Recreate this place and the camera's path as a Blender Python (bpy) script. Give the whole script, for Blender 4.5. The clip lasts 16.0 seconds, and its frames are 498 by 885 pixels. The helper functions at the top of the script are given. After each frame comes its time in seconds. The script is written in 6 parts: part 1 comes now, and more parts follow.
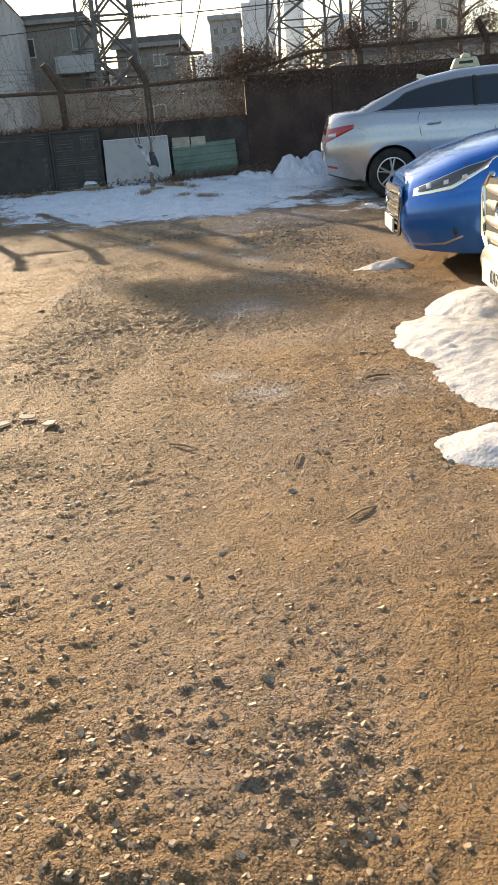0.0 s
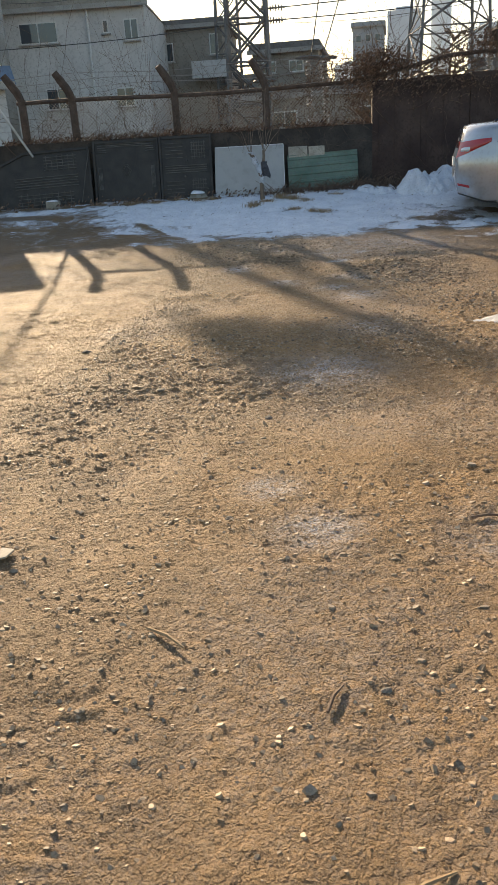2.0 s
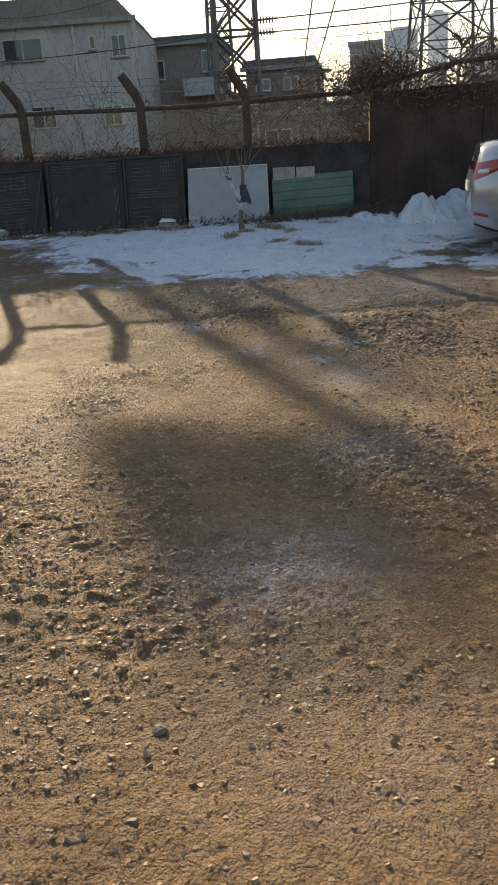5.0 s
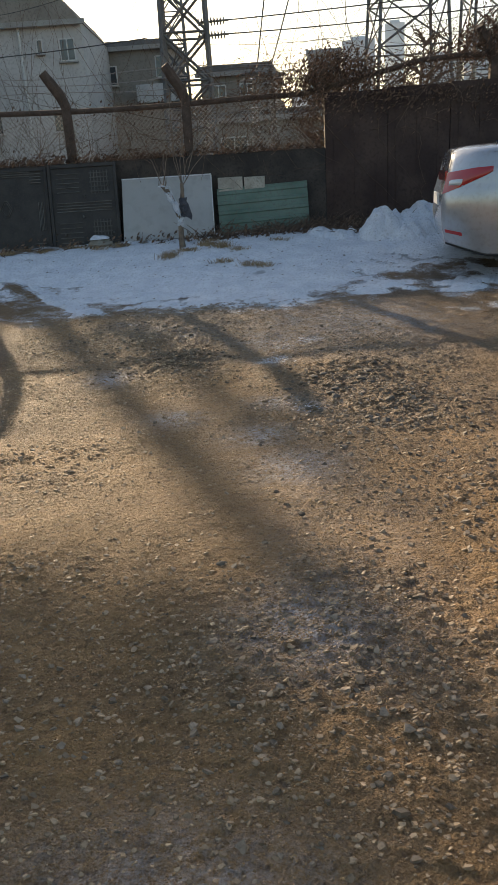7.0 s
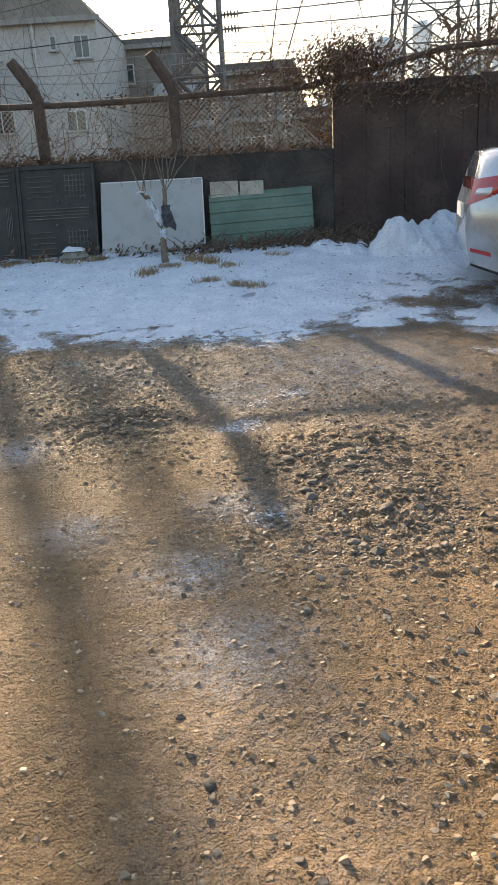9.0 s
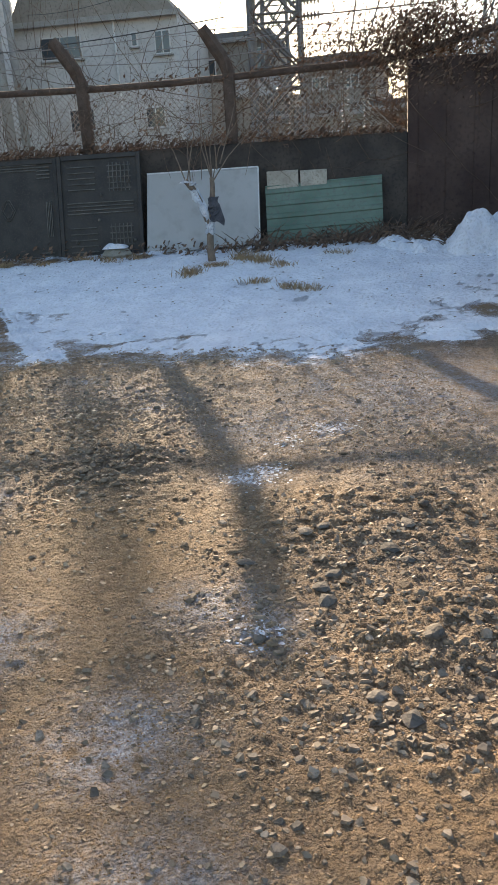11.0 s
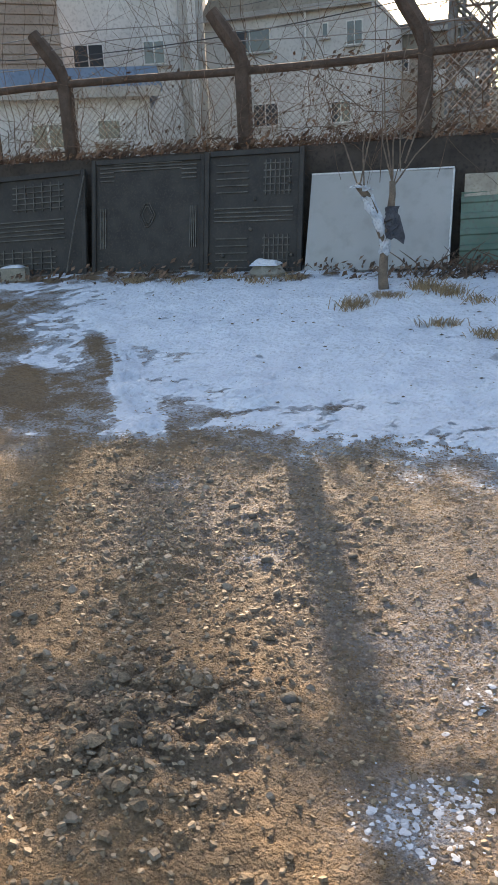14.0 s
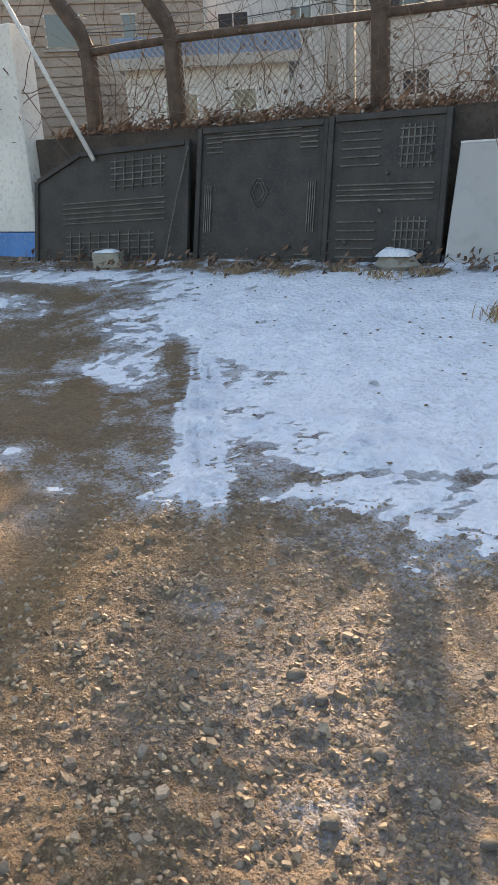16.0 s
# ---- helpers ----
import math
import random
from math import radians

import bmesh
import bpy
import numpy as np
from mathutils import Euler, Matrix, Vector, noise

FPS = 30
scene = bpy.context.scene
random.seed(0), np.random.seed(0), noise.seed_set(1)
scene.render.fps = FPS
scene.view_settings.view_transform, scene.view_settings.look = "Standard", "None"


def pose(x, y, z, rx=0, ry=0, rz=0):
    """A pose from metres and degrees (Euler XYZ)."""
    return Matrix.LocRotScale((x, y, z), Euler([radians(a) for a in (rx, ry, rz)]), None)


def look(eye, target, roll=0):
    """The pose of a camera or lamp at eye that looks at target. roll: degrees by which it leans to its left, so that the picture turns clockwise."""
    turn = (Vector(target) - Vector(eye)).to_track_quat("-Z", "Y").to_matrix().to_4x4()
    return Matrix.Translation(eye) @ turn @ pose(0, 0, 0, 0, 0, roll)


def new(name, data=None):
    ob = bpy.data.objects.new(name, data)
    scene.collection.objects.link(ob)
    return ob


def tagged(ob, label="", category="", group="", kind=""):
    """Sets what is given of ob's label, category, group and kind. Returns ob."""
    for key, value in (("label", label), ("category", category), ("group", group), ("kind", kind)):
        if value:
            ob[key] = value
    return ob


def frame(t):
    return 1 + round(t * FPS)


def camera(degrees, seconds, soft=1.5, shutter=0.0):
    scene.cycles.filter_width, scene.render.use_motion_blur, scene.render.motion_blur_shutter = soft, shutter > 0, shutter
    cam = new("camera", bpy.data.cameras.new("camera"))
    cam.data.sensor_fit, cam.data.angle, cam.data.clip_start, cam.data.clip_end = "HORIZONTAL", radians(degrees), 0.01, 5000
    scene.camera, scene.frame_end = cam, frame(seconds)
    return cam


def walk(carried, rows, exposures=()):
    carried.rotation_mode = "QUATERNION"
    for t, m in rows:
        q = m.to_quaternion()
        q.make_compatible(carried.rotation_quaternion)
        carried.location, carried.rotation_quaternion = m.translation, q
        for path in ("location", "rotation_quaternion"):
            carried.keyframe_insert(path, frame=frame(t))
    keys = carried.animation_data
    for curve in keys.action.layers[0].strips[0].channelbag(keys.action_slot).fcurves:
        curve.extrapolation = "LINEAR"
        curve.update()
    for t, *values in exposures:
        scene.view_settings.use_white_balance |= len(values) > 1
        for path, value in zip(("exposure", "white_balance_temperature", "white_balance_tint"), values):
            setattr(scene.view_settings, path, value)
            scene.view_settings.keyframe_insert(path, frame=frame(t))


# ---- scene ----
cam = camera(35.7, 16.0, 1.1)
PATH = [
    (0, (-0.714, 0.382, 1.147), (-0.862, 2.232, 0.402), -5.0),
    (0.5, (-0.639, 0.71, 1.147), (-0.835, 2.556, 0.404), -4.0),
    (1, (-0.57, 1.013, 1.157), (-0.886, 2.849, 0.428), -4.0),
    (1.5, (-0.541, 1.306, 1.167), (-0.973, 3.122, 0.45), -3.5),
    (2, (-0.58, 1.634, 1.162), (-1.01, 3.453, 0.451), -3.5),
    (2.5, (-0.537, 1.898, 1.163), (-1.052, 3.697, 0.458), -4.3),
    (3, (-0.571, 2.186, 1.153), (-1.113, 3.981, 0.459), -5.0),
    (3.5, (-0.583, 2.54, 1.137), (-1.116, 4.34, 0.447), -4.8),
    (4, (-0.602, 2.887, 1.161), (-1.141, 4.687, 0.477), -4.8),
    (4.5, (-0.663, 3.251, 1.181), (-1.135, 5.072, 0.502), -4.0),
    (6.8, (-0.734, 4.786, 1.153), (-1.109, 6.637, 0.494), -3.2),
    (7, (-0.73, 4.919, 1.189), (-1.074, 6.776, 0.529), -3.7),
    (7.5, (-0.668, 5.218, 1.22), (-1.013, 7.078, 0.57), -4.4),
    (8, (-0.669, 5.543, 1.221), (-1.018, 7.404, 0.577), -4.1),
    (8.2, (-0.693, 5.722, 1.24), (-1.024, 7.585, 0.592), -3.6),
    (10.3, (-0.512, 6.781, 1.099), (-1.058, 8.589, 0.441), -3.3),
    (10.5, (-0.517, 6.879, 1.095), (-1.067, 8.688, 0.442), -3.4),
    (11, (-0.59, 7.209, 1.099), (-1.181, 9.007, 0.451), -3.8),
    (11.5, (-0.621, 7.507, 1.115), (-1.412, 9.232, 0.484), -4.4),
    (12, (-0.713, 7.743, 1.116), (-1.628, 9.411, 0.498), -2.1),
    (12.5, (-0.856, 8.015, 1.125), (-1.846, 9.63, 0.485), -1.9),
    (13, (-0.935, 8.289, 1.129), (-2.037, 9.832, 0.493), -3.8),
    (13.5, (-1.024, 8.488, 1.131), (-2.101, 10.049, 0.496), -3.4),
    (14, (-1.119, 8.741, 1.141), (-2.084, 10.374, 0.508), -2.8),
    (14.5, (-1.234, 9.041, 1.126), (-2.207, 10.671, 0.495), -2.4),
    (15, (-1.381, 9.266, 1.121), (-2.356, 10.896, 0.495), -2.1),
    (15.5, (-1.501, 9.515, 1.097), (-2.572, 11.073, 0.445), -2.0),
    (16, (-1.579, 9.754, 1.123), (-2.811, 11.177, 0.448), -3.1),
]
walk(cam, [(t, look(e, g, r)) for t, e, g, r in PATH], [(0, 1.08, 6950, 10), (2.5, 0.8, 6950, 10), (4, 0.58, 6950, 10), (4.7, 0.52, 6950, 10), (7, 0.6, 6950, 10), (7.5, 1.1, 6850, 10), (8.2, 1.25, 6850, 10), (10.5, 1.42, 6700, 10), (11.2, 1.22, 6650, 11), (13, 1.3, 6700, 12), (14.5, 1.5, 7000, 13), (16, 1.7, 7400, 14)])

# ---- light ----
SUN_AZ, SUN_EL = radians(32.0), radians(19.5)   # azimuth to the left of +y
world = bpy.data.worlds.new("world")
scene.world = world
world.use_nodes = True
wn = world.node_tree
sky = wn.nodes.new("ShaderNodeTexSky")
sky.sky_type, sky.sun_disc = "NISHITA", False
sky.sun_elevation, sky.sun_rotation = SUN_EL, -SUN_AZ
sky.air_density, sky.dust_density, sky.ozone_density = 1.15, 1.7, 1.6
wn.nodes["Background"].inputs["Strength"].default_value = 0.12
wn.links.new(sky.outputs[0], wn.nodes["Background"].inputs["Color"])
sun = new("sun", bpy.data.lights.new("sun", "SUN"))
sun.data.energy, sun.data.angle, sun.data.color = 5.0, radians(0.6), (1.0, 0.80, 0.56)
toward = Vector((-math.sin(SUN_AZ) * math.cos(SUN_EL), math.cos(SUN_AZ) * math.cos(SUN_EL), math.sin(SUN_EL)))
sun.matrix_world = look(toward * 60, (0, 0, 0))


# ---- materials ----
def ramp_mat(name, c1, c2, rough=0.8, metal=0.0, scale=6.0, bump=0.3, fine=60.0, c3=None, dist=0.01, spec=0.5, island=0.0, objvar=0.0):
    """Two-scale noise between colours c1 and c2, fine grain towards c3, with relief."""
    m = bpy.data.materials.new(name)
    m.use_nodes = True
    nt, L = m.node_tree, m.node_tree.links
    b = nt.nodes["Principled BSDF"]
    geo = nt.nodes.new("ShaderNodeNewGeometry")
    n1 = nt.nodes.new("ShaderNodeTexNoise")
    n1.inputs["Scale"].default_value, n1.inputs["Detail"].default_value = scale, 5
    n2 = nt.nodes.new("ShaderNodeTexNoise")
    n2.inputs["Scale"].default_value, n2.inputs["Detail"].default_value = fine, 3
    L.new(geo.outputs["Position"], n1.inputs["Vector"])
    L.new(geo.outputs["Position"], n2.inputs["Vector"])
    r = nt.nodes.new("ShaderNodeValToRGB")
    r.color_ramp.elements[0].position, r.color_ramp.elements[1].position = 0.36, 0.64
    r.color_ramp.elements[0].color, r.color_ramp.elements[1].color = (*c1, 1), (*c2, 1)
    L.new(n1.outputs["Fac"], r.inputs["Fac"])
    mix = nt.nodes.new("ShaderNodeMixRGB")
    mix.blend_type = "MIX"
    mix.inputs["Color2"].default_value = (*(c3 or tuple(v * 0.7 for v in c1)), 1)
    r2 = nt.nodes.new("ShaderNodeValToRGB")
    r2.color_ramp.elements[0].position, r2.color_ramp.elements[1].position = 0.5, 0.72
    r2.color_ramp.elements[1].color = (0.75, 0.75, 0.75, 1)
    L.new(n2.outputs["Fac"], r2.inputs["Fac"])
    L.new(r2.outputs["Color"], mix.inputs["Fac"])
    L.new(r.outputs["Color"], mix.inputs["Color1"])
    out = mix.outputs["Color"]
    if island or objvar:
        hsv = nt.nodes.new("ShaderNodeHueSaturation")
        mr = nt.nodes.new("ShaderNodeMapRange")
        v = island or objvar
        mr.inputs["To Min"].default_value, mr.inputs["To Max"].default_value = 1 - v, 1 + v
        if island:
            L.new(geo.outputs["Random Per Island"], mr.inputs["Value"])
        else:
            oi = nt.nodes.new("ShaderNodeObjectInfo")
            L.new(oi.outputs["Random"], mr.inputs["Value"])
        L.new(mr.outputs[0], hsv.inputs["Value"])
        L.new(out, hsv.inputs["Color"])
        out = hsv.outputs["Color"]
    L.new(out, b.inputs["Base Color"])
    b.inputs["Roughness"].default_value, b.inputs["Metallic"].default_value = rough, metal
    b.inputs["Specular IOR Level"].default_value = spec
    if bump:
        bp = nt.nodes.new("ShaderNodeBump")
        bp.inputs["Strength"].default_value, bp.inputs["Distance"].default_value = bump, dist
        add = nt.nodes.new("ShaderNodeMath")
        L.new(n1.outputs["Fac"], add.inputs[0])
        L.new(n2.outputs["Fac"], add.inputs[1])
        L.new(add.outputs[0], bp.inputs["Height"])
        L.new(bp.outputs["Normal"], b.inputs["Normal"])
    return m


def plain(name, c, rough=0.4, metal=0.0, coat=0.0, trans=0.0, emit=None):
    m = bpy.data.materials.new(name)
    m.use_nodes = True
    b = m.node_tree.nodes["Principled BSDF"]
    b.inputs["Base Color"].default_value = (*c, 1)
    b.inputs["Roughness"].default_value, b.inputs["Metallic"].default_value = rough, metal
    b.inputs["Coat Weight"].default_value = coat
    b.inputs["Transmission Weight"].default_value = trans
    return m


def ground_material():
    """Trodden sandy dirt: ochre and grey-brown patches, grit, frost in patches."""
    m = bpy.data.materials.new("dirt")
    m.use_nodes = True
    nt, L = m.node_tree, m.node_tree.links
    b = nt.nodes["Principled BSDF"]
    geo = nt.nodes.new("ShaderNodeNewGeometry")

    def tex(scale, detail=4, rough=0.6):
        n = nt.nodes.new("ShaderNodeTexNoise")
        n.inputs["Scale"].default_value, n.inputs["Detail"].default_value, n.inputs["Roughness"].default_value = scale, detail, rough
        L.new(geo.outputs["Position"], n.inputs["Vector"])
        return n

    def ramp(src, a, z, ca, cz):
        r = nt.nodes.new("ShaderNodeValToRGB")
        r.color_ramp.elements[0].position, r.color_ramp.elements[1].position = a, z
        r.color_ramp.elements[0].color, r.color_ramp.elements[1].color = (*ca, 1), (*cz, 1)
        L.new(src, r.inputs["Fac"])
        return r.outputs["Color"]

    def mixc(fac, c1, c2):
        x = nt.nodes.new("ShaderNodeMixRGB")
        for sock, v in (("Fac", fac), ("Color1", c1), ("Color2", c2)):
            if isinstance(v, tuple):
                x.inputs[sock].default_value = (*v, 1)
            else:
                L.new(v, x.inputs[sock])
        return x.outputs["Color"]

    def lay(name):
        a = nt.nodes.new("ShaderNodeAttribute")
        a.attribute_name = name
        return a.outputs["Fac"]

    def times(p, q, op="MULTIPLY"):
        x = nt.nodes.new("ShaderNodeMath")
        x.operation = op
        for k, v in enumerate((p, q)):
            if isinstance(v, float):
                x.inputs[k].default_value = v
            else:
                L.new(v, x.inputs[k])
        return x.outputs[0]

    K, W = (0, 0, 0), (1, 1, 1)
    big, mid, grit, fine = tex(0.75, 3), tex(3.5, 6, 0.65), tex(38, 6, 0.7), tex(170, 3, 0.7)
    col = mixc(ramp(big.outputs["Fac"], 0.38, 0.62, K, W), (0.385, 0.225, 0.09), (0.315, 0.197, 0.096))
    col = mixc(ramp(mid.outputs["Fac"], 0.46, 0.72, K, (0.7, 0.7, 0.7)), col, (0.205, 0.125, 0.06))
    col = mixc(ramp(tex(9, 5, 0.7).outputs["Fac"], 0.50, 0.72, K, (0.55, 0.55, 0.55)), col, (0.44, 0.295, 0.16))
    col = mixc(ramp(grit.outputs["Fac"], 0.50, 0.68, K, (0.75, 0.75, 0.75)), col, (0.11, 0.066, 0.032))
    col = mixc(ramp(fine.outputs["Fac"], 0.58, 0.74, K, (0.7, 0.7, 0.7)), col, (0.50, 0.37, 0.23))
    # grey gravelly soil where stones lie thick, and towards the fence
    gm = times(lay("grey"), ramp(tex(2.3, 5).outputs["Fac"], 0.34, 0.64, (0.3, 0.3, 0.3), W))
    col = mixc(gm, col, mixc(ramp(tex(48, 6, 0.7).outputs["Fac"], 0.42, 0.62, K, W), (0.30, 0.215, 0.145), (0.15, 0.108, 0.073)))
    # rime in patches, and snow dust where the thaw has stopped
    speck = ramp(tex(75, 8, 0.75).outputs["Fac"], 0.36, 0.58, K, W)
    rime = times(lay("rime"), times(ramp(tex(13, 8, 0.75).outputs["Fac"], 0.34, 0.54, K, W), speck))
    col = mixc(rime, col, (0.60, 0.61, 0.65))
    level = times(lay("dust"), times(times(tex(8, 9, 0.8).outputs["Fac"], 1.0), times(tex(65, 6, 0.75).outputs["Fac"], 0.9), "ADD"), "ADD")
    col = mixc(ramp(times(level, 0.5), 0.665, 0.76, K, (0.92, 0.92, 0.92)), col, (0.70, 0.71, 0.75))
    L.new(col, b.inputs["Base Color"])
    b.inputs["Roughness"].default_value = 0.72
    b.inputs["Specular IOR Level"].default_value = 0.4
    b1, b2 = nt.nodes.new("ShaderNodeBump"), nt.nodes.new("ShaderNodeBump")
    b1.inputs["Strength"].default_value, b1.inputs["Distance"].default_value = 0.9, 0.02
    b2.inputs["Strength"].default_value, b2.inputs["Distance"].default_value = 1.0, 0.008
    L.new(grit.outputs["Fac"], b1.inputs["Height"])
    L.new(fine.outputs["Fac"], b2.inputs["Height"])
    L.new(b1.outputs["Normal"], b2.inputs["Normal"])
    # crumbs a few millimetres across, in two sizes, on coordinates pulled about by noise
    warp = nt.nodes.new("ShaderNodeVectorMath")
    warp.operation = "MULTIPLY_ADD"
    warp.inputs[1].default_value = (0.03, 0.03, 0.03)
    L.new(tex(30, 5, 0.7).outputs["Color"], warp.inputs[0])
    L.new(geo.outputs["Position"], warp.inputs[2])
    last = b2
    for sc, dist_, mask_scale in ((58, 0.019, 3.0), (125, 0.011, 5.0)):
        vo, mu, b3 = nt.nodes.new("ShaderNodeTexVoronoi"), nt.nodes.new("ShaderNodeMath"), nt.nodes.new("ShaderNodeBump")
        vo.inputs["Scale"].default_value = sc
        L.new(warp.outputs[0], vo.inputs["Vector"])
        mu.operation = "MULTIPLY"
        L.new(vo.outputs["Distance"], mu.inputs[0])
        L.new(ramp(tex(mask_scale, 6, 0.7).outputs["Fac"], 0.36, 0.62, (0.15, 0.15, 0.15), (1, 1, 1)), mu.inputs[1])
        b3.invert = True
        b3.inputs["Strength"].default_value, b3.inputs["Distance"].default_value = 1.0, dist_
        L.new(mu.outputs[0], b3.inputs["Height"])
        L.new(last.outputs["Normal"], b3.inputs["Normal"])
        last = b3
    L.new(b3.outputs["Normal"], b.inputs["Normal"])
    return m


DIRT = ground_material()
SNOW = ramp_mat("snow", (0.74, 0.755, 0.80), (0.86, 0.87, 0.90), 0.7, scale=5, fine=40, c3=(0.58, 0.575, 0.58), bump=0.7, dist=0.03)
OLDSNOW = ramp_mat("icy_snow", (0.46, 0.45, 0.445), (0.56, 0.555, 0.56), 0.6, scale=9, fine=60, c3=(0.42, 0.39, 0.36), bump=0.4, dist=0.015)
PEBBLE = ramp_mat("pebble", (0.20, 0.155, 0.11), (0.33, 0.26, 0.185), 0.7, scale=30, fine=200, bump=0.4, dist=0.003, island=0.45)
STONE = ramp_mat("stone", (0.10, 0.086, 0.07), (0.19, 0.16, 0.125), 0.85, scale=14, fine=120, bump=0.6, dist=0.006, objvar=0.3)
CLOD = ramp_mat("clod", (0.14, 0.105, 0.07), (0.26, 0.19, 0.12), 0.95, scale=25, fine=140, bump=0.8, dist=0.01, island=0.25)
WALLC = ramp_mat("sooty_concrete", (0.042, 0.035, 0.030), (0.085, 0.068, 0.056), 0.9, scale=3.5, fine=40, bump=0.6, dist=0.01)
RUSTWALL = ramp_mat("rusty_sheet", (0.052, 0.030, 0.024), (0.095, 0.06, 0.046), 0.85, scale=2.5, fine=30, bump=0.4, dist=0.01)
POSTM = ramp_mat("rusty_post", (0.07, 0.048, 0.036), (0.12, 0.085, 0.065), 0.9, 0.0, scale=12, fine=90, bump=0.4, dist=0.004)
WIRE = plain("galvanised_wire", (0.36, 0.33, 0.30), 0.45, 0.8)
VINE = ramp_mat("dry_vine", (0.10, 0.065, 0.045), (0.19, 0.13, 0.09), 0.9, scale=20, fine=120, bump=0.2, island=0.3)
LEAF = ramp_mat("withered_leaf", (0.12, 0.07, 0.045), (0.21, 0.135, 0.09), 0.8, scale=9, fine=70, bump=0.0, island=0.55)
STRAW = ramp_mat("straw", (0.26, 0.175, 0.095), (0.38, 0.27, 0.15), 0.85, scale=20, fine=100, bump=0.0, island=0.35)
GATE = ramp_mat("black_gate_paint", (0.024, 0.022, 0.020), (0.045, 0.040, 0.035), 0.65, 0.0, scale=6, fine=60, c3=(0.065, 0.052, 0.042), bump=0.2, dist=0.004)
GATEBAR = ramp_mat("worn_gate_bar", (0.08, 0.074, 0.066), (0.16, 0.148, 0.13), 0.5, 0.4, scale=9, fine=60, bump=0.2, dist=0.004)
BOARD = ramp_mat("white_board", (0.37, 0.365, 0.35), (0.43, 0.425, 0.41), 0.5, scale=1.6, fine=9, c3=(0.33, 0.32, 0.30), bump=0.03, dist=0.004)
GREEN = ramp_mat("green_sheet", (0.10, 0.165, 0.125), (0.165, 0.235, 0.185), 0.65, scale=3, fine=28, c3=(0.15, 0.155, 0.125), bump=0.15, dist=0.004)
SLAB = ramp_mat("stained_slab", (0.34, 0.30, 0.24), (0.50, 0.45, 0.37), 0.8, scale=7, fine=50, bump=0.3, dist=0.004)
BARK = ramp_mat("bark", (0.14, 0.105, 0.08), (0.24, 0.18, 0.13), 0.9, scale=18, fine=110, bump=0.6, dist=0.006)
PLASTIC = ramp_mat("plastic_wrap", (0.42, 0.44, 0.47), (0.60, 0.62, 0.65), 0.25, scale=12, fine=60, bump=0.4, dist=0.006)
CLOTHM = ramp_mat("dark_rag", (0.05, 0.05, 0.06), (0.10, 0.10, 0.11), 0.9, scale=12, fine=90, bump=0.4, dist=0.005)
BLOCKM = ramp_mat("cement_block", (0.24, 0.22, 0.18), (0.36, 0.33, 0.27), 0.95, scale=9, fine=110, bump=0.6, dist=0.004)
WHITEWALL = ramp_mat("whitewash", (0.60, 0.60, 0.57), (0.74, 0.73, 0.69), 0.85, scale=1.6, fine=30, c3=(0.48, 0.47, 0.43), bump=0.25, dist=0.006)
BLUEWALL = ramp_mat("blue_paint", (0.05, 0.18, 0.46), (0.08, 0.25, 0.58), 0.7, scale=3, fine=40, c3=(0.20, 0.30, 0.45), bump=0.2, dist=0.005)
PIPE = ramp_mat("white_pipe", (0.60, 0.60, 0.58), (0.72, 0.72, 0.70), 0.4, scale=9, fine=60, bump=0.05)
STEEL = ramp_mat("pylon_steel", (0.15, 0.15, 0.15), (0.24, 0.24, 0.235), 0.6, 0.5, scale=2, fine=20, bump=0.0)
PORCELAIN = plain("brown_porcelain", (0.20, 0.17, 0.15), 0.15, 0.0, 0.5)
PLASTER_A = ramp_mat("grey_plaster", (0.52, 0.515, 0.50), (0.62, 0.61, 0.59), 0.9, scale=0.5, fine=9, bump=0.2, dist=0.02)
PLASTER_B = ramp_mat("brown_render", (0.24, 0.22, 0.19), (0.33, 0.30, 0.26), 0.9, scale=0.6, fine=9, bump=0.2, dist=0.02)
PLASTER_C = ramp_mat("pale_plaster", (0.50, 0.50, 0.49), (0.60, 0.595, 0.58), 0.9, scale=0.6, fine=9, bump=0.2, dist=0.02)
ROOFM = ramp_mat("roof_felt", (0.13, 0.125, 0.12), (0.20, 0.19, 0.18), 0.85, scale=0.8, fine=12, bump=0.2, dist=0.02)
ROOFBLUE = ramp_mat("blue_roof", (0.10, 0.17, 0.28), (0.15, 0.23, 0.36), 0.5, scale=1, fine=12, bump=0.1)
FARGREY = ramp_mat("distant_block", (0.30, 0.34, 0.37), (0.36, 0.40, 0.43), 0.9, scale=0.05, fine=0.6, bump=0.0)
# distance haze put into the pale blue wall colour of the far towers
HAZE = ramp_mat("haze_tinted_block", (0.66, 0.71, 0.75), (0.72, 0.77, 0.80), 1.0, scale=0.02, fine=0.2, c3=(0.62, 0.67, 0.71), bump=0.0)
GLASS = plain("window_glass", (0.05, 0.06, 0.07), 0.06, 0.0, 0.6)
FRAMEM = plain("white_window_frame", (0.62, 0.62, 0.60), 0.4)
SLATS = ramp_mat("brown_cladding", (0.28, 0.22, 0.18), (0.38, 0.31, 0.26), 0.8, scale=1, fine=14, bump=0.2, dist=0.01)
CABLE = plain("cable_black", (0.05, 0.05, 0.05), 0.6)
CONCRETE = ramp_mat("concrete", (0.30, 0.29, 0.27), (0.40, 0.39, 0.36), 0.9, scale=2, fine=30, bump=0.2, dist=0.006)
PINE = ramp_mat("pine_needles", (0.03, 0.05, 0.03), (0.06, 0.085, 0.05), 0.8, scale=3, fine=30, bump=0.0, island=0.3)


